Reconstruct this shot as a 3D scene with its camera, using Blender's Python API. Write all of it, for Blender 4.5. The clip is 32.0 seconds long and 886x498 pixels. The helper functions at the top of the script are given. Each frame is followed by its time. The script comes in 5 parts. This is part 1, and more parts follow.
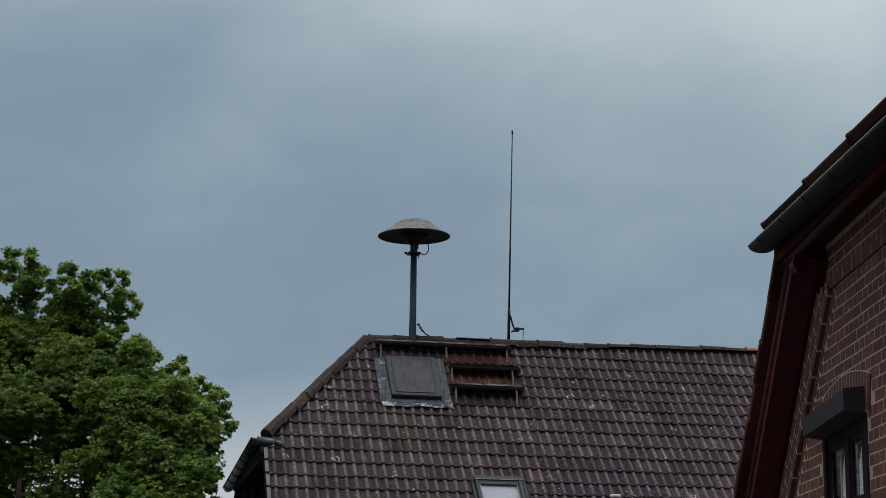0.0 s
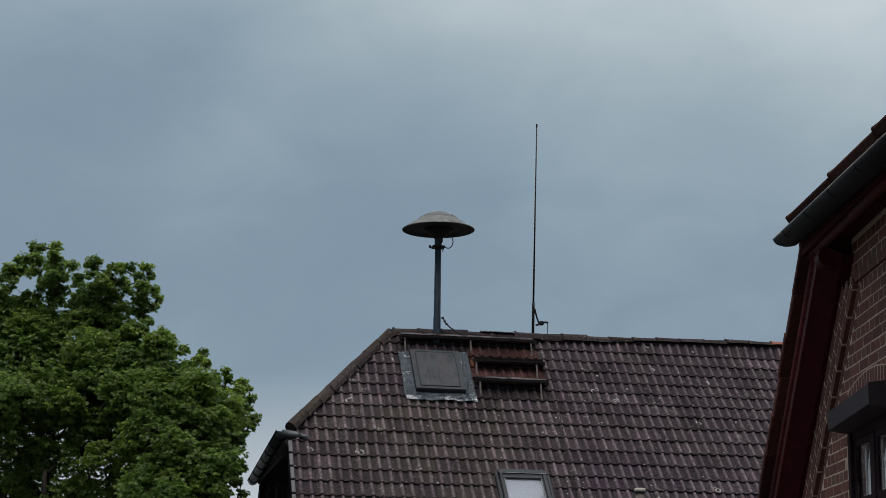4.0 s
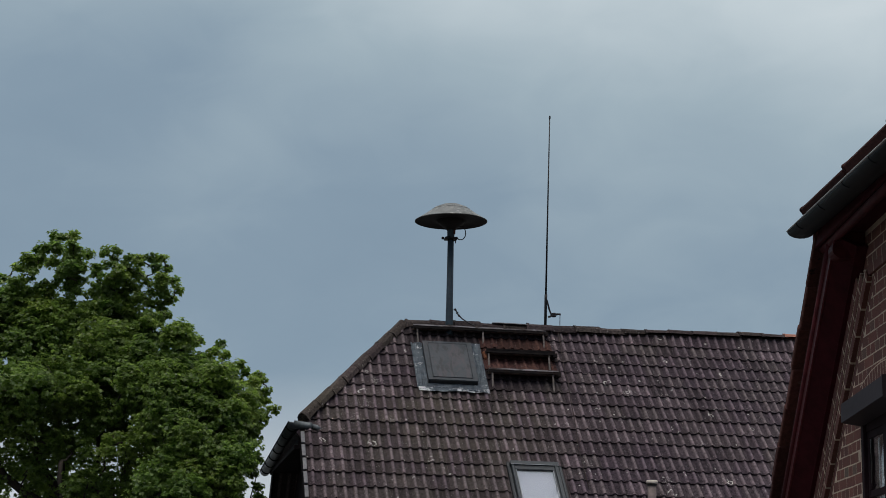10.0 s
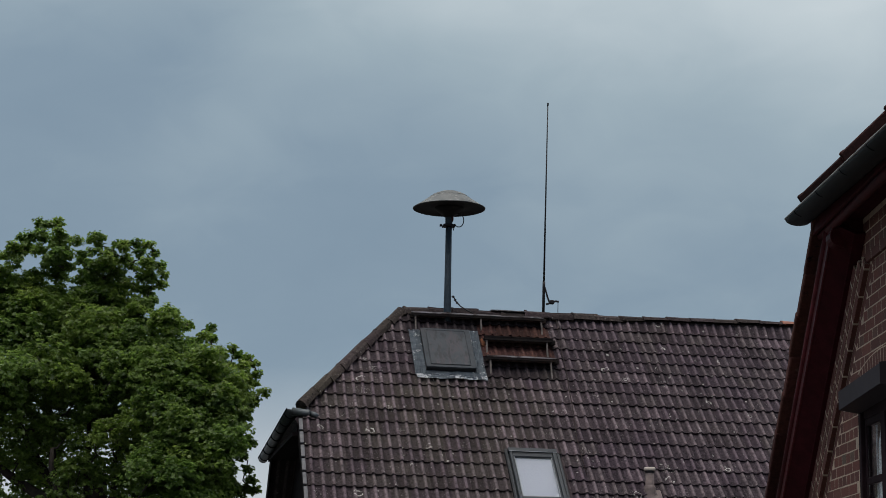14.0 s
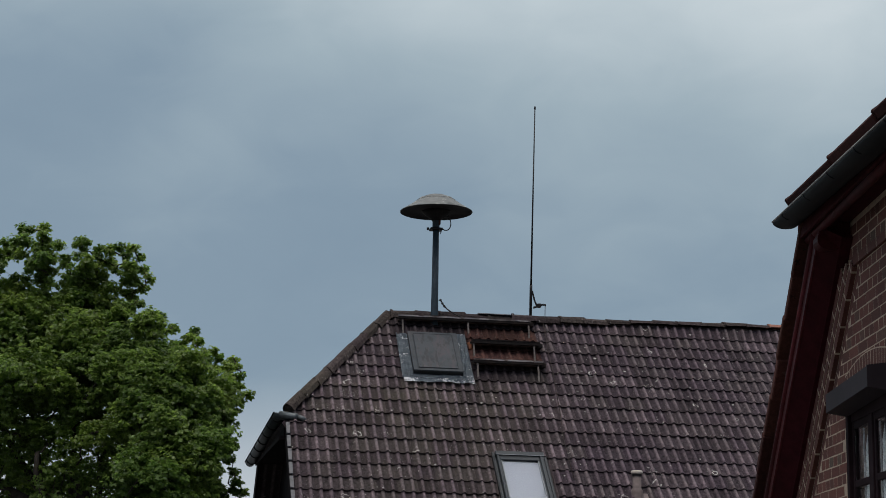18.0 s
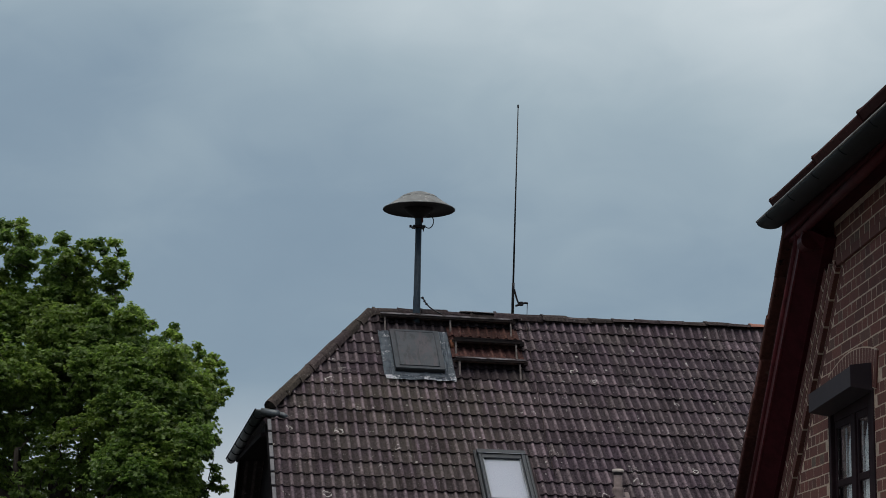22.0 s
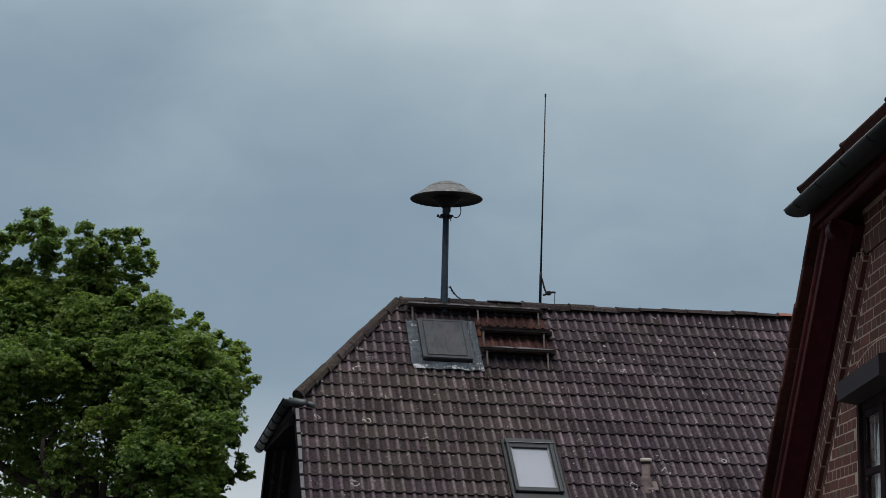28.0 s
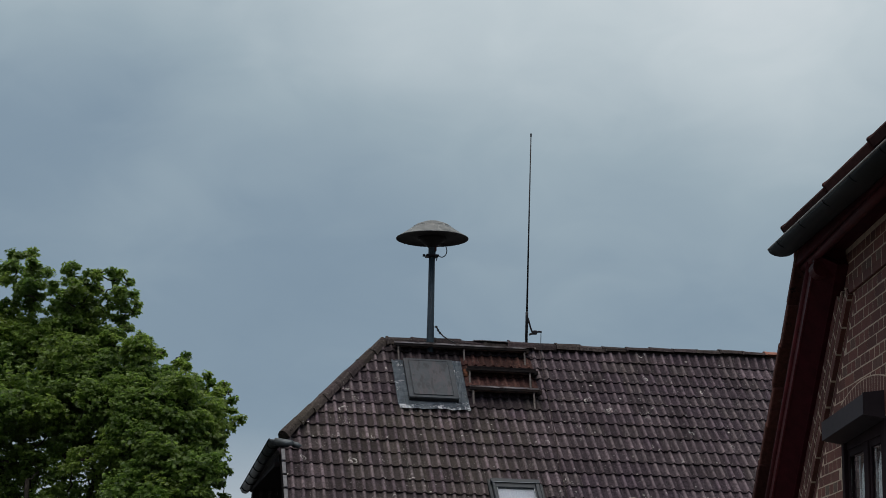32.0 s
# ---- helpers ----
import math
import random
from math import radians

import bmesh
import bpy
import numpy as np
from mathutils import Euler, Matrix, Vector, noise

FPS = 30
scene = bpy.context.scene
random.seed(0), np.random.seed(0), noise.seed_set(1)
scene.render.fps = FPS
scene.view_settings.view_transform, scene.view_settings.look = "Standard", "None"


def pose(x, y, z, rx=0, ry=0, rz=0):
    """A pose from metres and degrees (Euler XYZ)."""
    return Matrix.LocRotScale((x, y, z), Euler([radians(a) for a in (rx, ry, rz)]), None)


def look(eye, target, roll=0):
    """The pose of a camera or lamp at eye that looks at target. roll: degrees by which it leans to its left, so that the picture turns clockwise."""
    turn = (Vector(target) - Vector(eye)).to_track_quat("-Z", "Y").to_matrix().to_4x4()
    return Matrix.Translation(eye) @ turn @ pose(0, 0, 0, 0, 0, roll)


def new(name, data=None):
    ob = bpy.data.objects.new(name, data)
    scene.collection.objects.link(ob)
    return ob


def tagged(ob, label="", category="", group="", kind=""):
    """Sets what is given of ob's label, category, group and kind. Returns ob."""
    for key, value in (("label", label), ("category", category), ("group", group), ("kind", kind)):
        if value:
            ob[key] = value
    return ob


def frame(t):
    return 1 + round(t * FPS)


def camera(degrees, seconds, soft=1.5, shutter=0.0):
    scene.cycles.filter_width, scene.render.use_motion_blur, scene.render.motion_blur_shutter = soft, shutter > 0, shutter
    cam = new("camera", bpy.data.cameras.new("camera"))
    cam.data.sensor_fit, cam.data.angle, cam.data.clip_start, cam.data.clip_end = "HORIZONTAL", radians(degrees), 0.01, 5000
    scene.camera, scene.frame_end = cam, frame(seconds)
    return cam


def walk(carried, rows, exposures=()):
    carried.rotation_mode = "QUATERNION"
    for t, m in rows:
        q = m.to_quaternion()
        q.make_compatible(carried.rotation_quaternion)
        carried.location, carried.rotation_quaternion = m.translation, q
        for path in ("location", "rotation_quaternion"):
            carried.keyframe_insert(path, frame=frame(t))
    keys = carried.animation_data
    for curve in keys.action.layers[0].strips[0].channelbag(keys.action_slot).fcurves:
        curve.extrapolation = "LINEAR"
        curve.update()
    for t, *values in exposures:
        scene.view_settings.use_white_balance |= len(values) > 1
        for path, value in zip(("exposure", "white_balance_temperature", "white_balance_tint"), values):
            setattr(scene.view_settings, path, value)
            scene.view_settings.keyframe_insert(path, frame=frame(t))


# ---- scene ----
cam = camera(27.52, 32.0, 0.5)

# seconds, sideways shift, height, tilt up, turn to the right, lean
PATH = [
    (0, 0.0400, 1.7055, 12.829, 1.039, 0.669),
    (0.5, 0.0408, 1.7054, 12.874, 0.971, 0.695),
    (1, 0.0410, 1.7045, 12.914, 0.835, 0.726),
    (1.5, 0.0403, 1.7025, 12.877, 0.655, 0.756),
    (2, 0.0396, 1.7007, 12.767, 0.479, 0.784),
    (2.5, 0.0402, 1.7011, 12.658, 0.344, 0.812),
    (3, 0.0419, 1.7031, 12.591, 0.264, 0.836),
    (3.5, 0.0432, 1.7045, 12.619, 0.241, 0.852),
    (5.5, 0.0344, 1.6986, 12.489, 0.341, 0.922),
    (6, 0.0322, 1.6969, 12.340, 0.376, 0.938),
    (6.5, 0.0308, 1.6955, 12.178, 0.362, 0.948),
    (7, 0.0298, 1.6946, 12.046, 0.296, 0.966),
    (7.5, 0.0295, 1.6939, 11.963, 0.164, 1.016),
    (8, 0.0298, 1.6936, 11.971, 0.049, 1.090),
    (8.5, 0.0300, 1.6944, 12.073, -0.041, 1.142),
    (9, 0.0301, 1.6959, 12.192, -0.096, 1.144),
    (9.5, 0.0301, 1.6960, 12.333, -0.125, 1.118),
    (10, 0.0308, 1.6950, 12.359, -0.134, 1.097),
    (10.5, 0.0328, 1.6943, 12.312, -0.156, 1.094),
    (11, 0.0343, 1.6934, 12.233, -0.186, 1.103),
    (11.5, 0.0332, 1.6923, 12.167, -0.211, 1.119),
    (12, 0.0300, 1.6925, 12.094, -0.252, 1.130),
    (12.5, 0.0274, 1.6938, 12.003, -0.259, 1.133),
    (13, 0.0277, 1.6951, 11.942, -0.252, 1.127),
    (13.5, 0.0304, 1.6966, 11.918, -0.203, 1.108),
    (14, 0.0329, 1.6978, 11.949, -0.067, 1.091),
    (14.5, 0.0343, 1.6980, 11.977, 0.098, 1.083),
    (16.5, 0.0216, 1.6943, 11.977, 0.371, 1.051),
    (17, 0.0226, 1.6948, 11.986, 0.311, 1.016),
    (17.5, 0.0238, 1.6947, 12.035, 0.309, 0.986),
    (18, 0.0241, 1.6949, 12.071, 0.364, 0.991),
    (18.5, 0.0224, 1.6956, 12.094, 0.451, 1.044),
    (19, 0.0184, 1.6951, 12.108, 0.587, 1.123),
    (19.5, 0.0123, 1.6937, 12.121, 0.734, 1.174),
    (20, 0.0059, 1.6930, 12.118, 0.912, 1.178),
    (20.5, 0.0012, 1.6933, 12.066, 0.978, 1.173),
    (21, -0.0018, 1.6944, 12.032, 0.983, 1.195),
    (21.5, -0.0038, 1.6956, 12.006, 0.967, 1.220),
    (22, -0.0041, 1.6974, 12.005, 0.988, 1.195),
    (22.5, -0.0030, 1.6984, 12.000, 0.967, 1.148),
    (23, -0.0018, 1.6970, 11.963, 0.881, 1.150),
    (23.5, -0.0015, 1.6946, 11.917, 0.793, 1.210),
    (24, -0.0017, 1.6931, 11.891, 0.726, 1.281),
    (24.5, -0.0019, 1.6926, 11.894, 0.722, 1.319),
    (25, -0.0026, 1.6921, 11.894, 0.790, 1.317),
    (25.5, -0.0036, 1.6912, 11.816, 0.879, 1.297),
    (27.5, 0.0017, 1.6874, 11.596, 0.359, 1.285),
    (28, 0.0030, 1.6884, 11.668, 0.093, 1.293),
    (28.5, 0.0049, 1.6894, 11.778, -0.157, 1.297),
    (29, 0.0073, 1.6898, 11.879, -0.333, 1.285),
    (29.5, 0.0100, 1.6911, 11.916, -0.416, 1.254),
    (30, 0.0128, 1.6926, 11.977, -0.359, 1.234),
    (30.5, 0.0152, 1.6932, 12.149, -0.176, 1.233),
    (31, 0.0178, 1.6936, 12.400, 0.081, 1.214),
    (31.5, 0.0214, 1.6951, 12.703, 0.297, 1.153),
    (32, 0.0247, 1.6969, 12.916, 0.479, 1.080),
]


def held(x, z, tilt, turn, lean):
    m = pose(x, 0, z, 90 + tilt, 0, -turn)
    return m @ pose(0, 0, 0, 0, 0, lean)


walk(cam, [(t, held(x, z, a, b, c)) for t, x, z, a, b, c in PATH],
     [(0, -0.12), (6, -0.12), (9, -0.04), (14, -0.07), (20, -0.04), (28, -0.03), (29, -0.03), (30, -0.03), (31, -0.03), (32, -0.13)])

# ---- world and sun: a bright overcast afternoon ----
SUN_EL, SUN_AZ = 74.0, 190.0
world = bpy.data.worlds.new("sky")
scene.world = world
world.use_nodes = True
wn = world.node_tree.nodes
sky = wn.new("ShaderNodeTexSky")
sky.sky_type = "NISHITA"
sky.sun_disc = False
sky.sun_elevation, sky.sun_rotation = radians(SUN_EL), radians(SUN_AZ)
sky.dust_density, sky.air_density = 4.0, 1.0
wn["Background"].inputs["Strength"].default_value = 0.095
world.node_tree.links.new(sky.outputs["Color"], wn["Background"].inputs["Color"])

sun_data = bpy.data.lights.new("sun", "SUN")
sun_data.energy, sun_data.angle, sun_data.color = 2.0, radians(60), (1.0, 0.97, 0.93)
sun = new("sun", sun_data)
# azimuth is counted clockwise from +y
_a, _e = radians(SUN_AZ), radians(SUN_EL)
sun.matrix_world = look((0, 0, 60), (-math.sin(_a) * math.cos(_e) * 10, -math.cos(_a) * math.cos(_e) * 10, 60 - 10 * math.sin(_e)))
scene.view_settings.exposure = 0.0


# ---- materials ----
class Mat:
    """A small builder for node materials."""

    def __init__(self, name, rough=0.8, metal=0.0, spec=0.5):
        self.m = bpy.data.materials.new(name)
        self.m.use_nodes = True
        self.t = self.m.node_tree
        self.b = self.t.nodes["Principled BSDF"]
        self.b.inputs["Roughness"].default_value = rough
        self.b.inputs["Metallic"].default_value = metal
        self.b.inputs["Specular IOR Level"].default_value = spec

    def node(self, kind, **kw):
        n = self.t.nodes.new(kind)
        for k, v in kw.items():
            n.inputs[k].default_value = v
        return n

    def link(self, a, b):
        self.t.links.new(a, b)

    def pos(self):
        return self.node("ShaderNodeNewGeometry").outputs["Position"]

    def local(self):
        return self.node("ShaderNodeTexCoord").outputs["Object"]

    def noise(self, scale, detail=4.0, rough=0.6, vec=None, distort=0.0):
        n = self.node("ShaderNodeTexNoise", Scale=scale, Detail=detail, Roughness=rough, Distortion=distort)
        self.link(vec if vec is not None else self.pos(), n.inputs["Vector"])
        return n.outputs["Fac"]

    def ramp(self, fac, *stops):
        r = self.t.nodes.new("ShaderNodeValToRGB")
        el = r.color_ramp.elements
        while len(el) < len(stops):
            el.new(0.5)
        for e, (p, c) in zip(el, stops):
            e.position = p
            e.color = (c, c, c, 1) if isinstance(c, (int, float)) else (*c, 1)
        self.link(fac, r.inputs["Fac"])
        return r.outputs["Color"]

    def math(self, op, a, b=None, clamp=False):
        n = self.t.nodes.new("ShaderNodeMath")
        n.operation, n.use_clamp = op, clamp
        for i, v in enumerate((a, b)):
            if v is None:
                continue
            if isinstance(v, (int, float)):
                n.inputs[i].default_value = v
            else:
                self.link(v, n.inputs[i])
        return n.outputs[0]

    def mix(self, fac, a, b, blend="MIX"):
        n = self.t.nodes.new("ShaderNodeMix")
        n.data_type, n.blend_type = "RGBA", blend
        for i, v in ((0, fac), (6, a), (7, b)):
            if isinstance(v, (int, float)):
                n.inputs[i].default_value = v
            elif isinstance(v, tuple):
                n.inputs[i].default_value = (*v, 1)
            else:
                self.link(v, n.inputs[i])
        return n.outputs[2]

    def stretch(self, vec, sx, sy, sz, turn=(0, 0, 0)):
        n = self.t.nodes.new("ShaderNodeMapping")
        n.inputs["Scale"].default_value = (sx, sy, sz)
        n.inputs["Rotation"].default_value = turn
        self.link(vec, n.inputs["Vector"])
        return n.outputs["Vector"]

    def color(self, c):
        if isinstance(c, tuple):
            self.b.inputs["Base Color"].default_value = (*c, 1)
        else:
            self.link(c, self.b.inputs["Base Color"])
        return self

    def roughness(self, c):
        self.link(c, self.b.inputs["Roughness"])
        return self

    def bump(self, h, strength=0.3, dist=0.01):
        n = self.node("ShaderNodeBump", Strength=strength, Distance=dist)
        self.link(h, n.inputs["Height"])
        self.link(n.outputs["Normal"], self.b.inputs["Normal"])
        return self


# lichen on the front roof slope: along the ridge, up the slope from the ridge, radius
RINGS = ((-0.789, -1.844, 0.056), (-1.468, -3.071, 0.042), (-0.728, -3.093, 0.06), (0.12, -3.439, 0.046), (-1.009, -4.515, 0.06), (4.294, -0.684, 0.042), (3.2, -1.359, 0.051), (2.337, -2.498, 0.035), (3.685, -4.022, 0.06), (3.118, -4.378, 0.056), (4.355, -0.045, 0.051), (2.434, -0.374, 0.039), (-0.176, -3.879, 0.023), (-0.68, -1.328, 0.023), (3.493, -1.576, 0.028), (4.747, -2.087, 0.042), (5.346, -2.381, 0.037), (4.417, -2.824, 0.037))
FLECKED = ((-0.39, -2.53, 0.22), (-0.75, -2.14, 0.3), (-0.56, -1.55, 0.2), (3.51, -1.59, 0.26), (4.1, -1.67, 0.24), (2.49, -3.37, 0.2), (4.07, -1.25, 0.1), (-0.27, -3.07, 0.14), (1.98, -3.04, 0.1), (2.92, -2.04, 0.16), (3.68, -3.76, 0.2), (-0.91, -2.57, 0.22))


def tile_material(name, dark, light, island=False, lichen=1.0, rolls=0.0):
    """Weathered concrete roof tile: dark pans, paler rolls of wear and painted highlight, lichen flecks and rings."""
    k = Mat(name, 0.92, 0, 0.12)
    if island:
        rnd = k.node("ShaderNodeNewGeometry").outputs["Random Per Island"]
    else:
        rnd = k.node("ShaderNodeObjectInfo").outputs["Random"]
    p = k.pos()
    big = k.noise(0.5, 3, 0.55)
    fine = k.noise(24, 6, 0.78)
    base = k.mix(k.ramp(fine, (0.38, 0.0), (0.63, 1.0)), dark, light)
    # a thin olive film of algae in broad patches
    film = tuple(0.5 * (a + b) for a, b in zip(dark, light))
    base = k.mix(k.ramp(big, (0.44, 0.0), (0.62, 0.3)), base, (film[0] * 1.12, film[1] * 1.14, film[2] * 0.96))
    # run-off below the hatch keeps the tiles paler and greener there; black moss in scattered spots
    rel = k.t.nodes.new("ShaderNodeVectorMath")
    rel.operation = "DOT_PRODUCT"
    k.link(p, rel.inputs[0])
    rel.inputs[1].default_value = (math.cos(radians(9.9)), math.sin(radians(9.9)), 0)
    along = k.math("SUBTRACT", rel.outputs["Value"], -0.690 * math.cos(radians(9.9)) + 29.126 * math.sin(radians(9.9)))
    high = k.t.nodes.new("ShaderNodeSeparateXYZ")
    k.link(p, high.inputs[0])
    wob = k.math("MULTIPLY", k.math("SUBTRACT", k.noise(1.1, 3, 0.6), 0.5), 1.6)
    side = k.ramp(k.math("MULTIPLY", k.math("ADD", k.math("ADD", along, wob), 2.0), 0.125), (0.02, 0.45), (0.26, 1.0), (0.42, 0.8), (0.56, 0.0))
    drop = k.ramp(k.math("MULTIPLY", k.math("ADD", high.outputs["Z"], k.math("MULTIPLY", wob, 0.3)), 0.1), (0.3, 0.35), (0.45, 0.8), (0.54, 1.0), (0.58, 0.0))
    run = k.math("MULTIPLY", k.math("MULTIPLY", side, drop), k.ramp(k.noise(3.0, 4, 0.6), (0.3, 0.4), (0.65, 1.0)))
    base = k.mix(k.math("MULTIPLY", run, 0.55), base, (film[0] * 1.5, film[1] * 1.72, film[2] * 1.02))
    moss = k.math("MULTIPLY", k.math("GREATER_THAN", k.noise(15, 5, 0.7), 0.6), k.ramp(k.noise(0.8, 2, 0.5), (0.5, 0.0), (0.66, 0.85)))
    base = k.mix(moss, base, (0.007, 0.0065, 0.007))
    if rolls:
        # crowns every 148 mm across the tile: painted highlight, broken by wear and lichen
        sx = k.t.nodes.new("ShaderNodeSeparateXYZ")
        k.link(k.local(), sx.inputs[0])
        ph = k.math("ADD", sx.outputs["X"], 1.72 + 14.8 if island else 0.0)
        ph = k.math("MODULO", ph, 0.148)
        d = k.math("ABSOLUTE", k.math("SUBTRACT", ph, 0.074))
        crown = k.ramp(d, (0.012, 1.0), (0.034, 0.0))
        worn = k.math("MULTIPLY", crown, k.ramp(k.noise(13, 5, 0.75), (0.36, 0.2), (0.62, 1.0)))
        base = k.mix(k.math("MULTIPLY", worn, rolls), base, (2.65 * light[0], 2.72 * light[1], 2.5 * light[2]))
    tone = k.ramp(rnd, (0.0, (0.58, 0.58, 0.56)), (0.3, (0.92, 0.88, 0.94)), (0.7, (0.98, 1.02, 0.94)), (1.0, (1.38, 1.35, 1.36)))
    base = k.mix(1.0, base, tone, "MULTIPLY")
    v = k.t.nodes.new("ShaderNodeTexVoronoi")
    v.inputs["Scale"].default_value = 5.5
    n3 = k.node("ShaderNodeTexNoise", Scale=24.0, Detail=3.0)
    k.link(p, n3.inputs["Vector"])
    warp = k.mix(0.045, p, n3.outputs["Color"])
    k.link(warp, v.inputs["Vector"])
    sep = k.t.nodes.new("ShaderNodeSeparateColor")
    k.link(v.outputs["Color"], sep.inputs[0])
    chosen = k.math("GREATER_THAN", sep.outputs[0], 0.985)
    outer = k.math("ADD", k.math("MULTIPLY", sep.outputs[1], 0.1), 0.14)
    ring = k.math("LESS_THAN", k.math("ABSOLUTE", k.math("SUBTRACT", v.outputs["Distance"], outer)), 0.038)
    ring = k.math("MULTIPLY", ring, chosen)
    v2 = k.t.nodes.new("ShaderNodeTexVoronoi")
    v2.inputs["Scale"].default_value = 13.0
    k.link(warp, v2.inputs["Vector"])
    sep2 = k.t.nodes.new("ShaderNodeSeparateColor")
    k.link(v2.outputs["Color"], sep2.inputs[0])
    spot = k.math("LESS_THAN", v2.outputs["Distance"], k.math("MULTIPLY", sep2.outputs[1], 0.24))
    spot = k.math("MULTIPLY", k.math("MULTIPLY", spot, k.math("GREATER_THAN", sep2.outputs[0], 0.6)), k.ramp(k.noise(1.6, 3), (0.42, 0.1), (0.6, 1.0)))
    fleck = k.math("GREATER_THAN", k.noise(58, 2, 0.5), 0.705)
    fleck = k.math("MULTIPLY", fleck, k.ramp(k.noise(2.6, 3), (0.4, 0.1), (0.6, 1.0)))
    spot = k.math("MAXIMUM", spot, fleck)
    if lichen >= 1.0:
        # the old rings and flecked patches that show best, each in its own place on the slope
        c, n = math.sqrt(0.5), k.node("ShaderNodeCombineXYZ")
        lift = k.t.nodes.new("ShaderNodeVectorMath")
        lift.operation = "DOT_PRODUCT"
        k.link(p, lift.inputs[0])
        lift.inputs[1].default_value = (-c * math.sin(radians(9.9)), c * math.cos(radians(9.9)), c)
        k.link(along, n.inputs[0])
        k.link(k.math("SUBTRACT", lift.outputs["Value"], c * (0.690 * math.sin(radians(9.9)) + 29.126 * math.cos(radians(9.9)) + 6.777)), n.inputs[1])
        worn_off = k.ramp(k.noise(13, 2, 0.5), (0.42, 0.0), (0.54, 0.85))
        wave = k.math("MULTIPLY", k.math("SUBTRACT", k.noise(20, 2, 0.5), 0.5), 0.05)
        old, thick = 0.0, 0.0
        for u, v_, r in RINGS + FLECKED:
            off = k.t.nodes.new("ShaderNodeVectorMath")
            off.operation = "DISTANCE"
            k.link(n.outputs[0], off.inputs[0])
            off.inputs[1].default_value = (u, v_, 0)
            if r < 0.09:
                one = k.math("LESS_THAN", k.math("ABSOLUTE", k.math("SUBTRACT", k.math("ADD", off.outputs["Value"], wave), r)), 0.007 + 0.06 * r)
                old = k.math("MAXIMUM", one, old)
            else:
                q = k.math("DIVIDE", off.outputs["Value"], r)
                thick = k.math("MAXIMUM", k.math("SUBTRACT", 1.0, k.math("MULTIPLY", q, q), True), thick)
        ring = k.math("MAXIMUM", ring, k.math("MULTIPLY", old, worn_off))
        more = k.math("GREATER_THAN", k.noise(42, 3, 0.6), k.math("SUBTRACT", 0.86, k.math("MULTIPLY", thick, 0.27)))
        spot = k.math("MAXIMUM", spot, more)
    lich = k.math("MULTIPLY", k.math("MAXIMUM", k.math("MULTIPLY", ring, 0.95), k.math("MULTIPLY", spot, 0.75)), lichen)
    base = k.mix(lich, base, (0.43, 0.42, 0.39))
    k.color(base)
    k.bump(k.noise(70, 4, 0.7), 0.5, 0.006)
    return k.m


T_DARK, T_LIGHT = (0.0145, 0.0112, 0.0134), (0.0645, 0.05, 0.059)
M_TILE = tile_material("weathered_tile", T_DARK, T_LIGHT, False, 1.0, 0.95)
M_TILE_I = tile_material("weathered_tile_rest", T_DARK, T_LIGHT, True, 1.0, 0.95)
M_TILE_RUST = tile_material("rust_stained_tile", (0.022, 0.0132, 0.0125), (0.085, 0.041, 0.034), False, 0.3, 0.15)
# darker tile: soot plus the steps' shadow, both put into the colour
M_TILE_SOOT_SHADE = tile_material("sooty_shaded_tile", (0.012, 0.0095, 0.011), (0.04, 0.032, 0.036), False, 0.2, 0.4)
M_RIDGE = tile_material("ridge_tile", (0.02, 0.0162, 0.0165), (0.08, 0.064, 0.063), False, 0.7)
M_RED_TILE = tile_material("new_red_tile", (0.25, 0.115, 0.085), (0.36, 0.18, 0.14), False, 0.0)
M_VERGE_TILE = tile_material("red_verge_tile", (0.046, 0.017, 0.0165), (0.1, 0.038, 0.036), False, 0.1)
M_EAVE_TILE = tile_material("red_brown_tile", (0.028, 0.0105, 0.012), (0.066, 0.0235, 0.026), False, 0.15)


def plain(name, col, rough=0.7, metal=0.0, vary=0.35, scale=9.0, bump=0.2, dirt=(0.0204, 0.01904, 0.017), spec=0.4):
    k = Mat(name, rough, metal, spec)
    a = tuple(c * (1 - vary) for c in col)
    b = tuple(min(1, c * (1 + vary)) for c in col)
    c = k.mix(k.ramp(k.noise(scale, 5, 0.65), (0.3, 0.0), (0.7, 1.0)), a, b)
    c = k.mix(k.ramp(k.noise(scale * 0.23, 3, 0.5), (0.5, 0.0), (0.75, 0.45)), c, dirt)
    k.color(c)
    if bump:
        k.bump(k.noise(scale * 6, 4, 0.7), bump, 0.004)
    return k.m


M_ZINC = plain("weathered_zinc", (0.0884, 0.102, 0.1088), 0.5, 0.6, 0.25, 14, 0.1)
M_ZINC_DARK = plain("dark_zinc", (0.013, 0.015, 0.016), 0.7, 0.0, 0.25, 14, 0.1, (0.012, 0.012, 0.012), 0.2)
M_SHEET = plain("pale_weathered_sheet", (0.26, 0.26, 0.27), 0.7, 0.0, 0.35, 14, 0.2, (0.06, 0.055, 0.05))
M_SLATE_BOARD = plain("grey_verge_slate", (0.105, 0.106, 0.114), 0.6, 0.0, 0.25, 20, 0.2)
M_LIP = plain("bright_gutter_lip", (0.2584, 0.2448, 0.2312), 0.5, 0.4, 0.25, 14, 0.1)
M_POLE = plain("painted_pole", (0.027, 0.043, 0.055), 0.6, 0.0, 0.25, 12, 0.1, (0.02, 0.03, 0.038), 0.25)
M_HOOD_IN = plain("black_brown", (0.009, 0.0075, 0.008), 0.8, 0, 0.3, 12, 0.2)
M_DARK_STEEL = plain("dark_steel", (0.01496, 0.01496, 0.01632), 0.55, 0.5, 0.3, 20, 0.2)
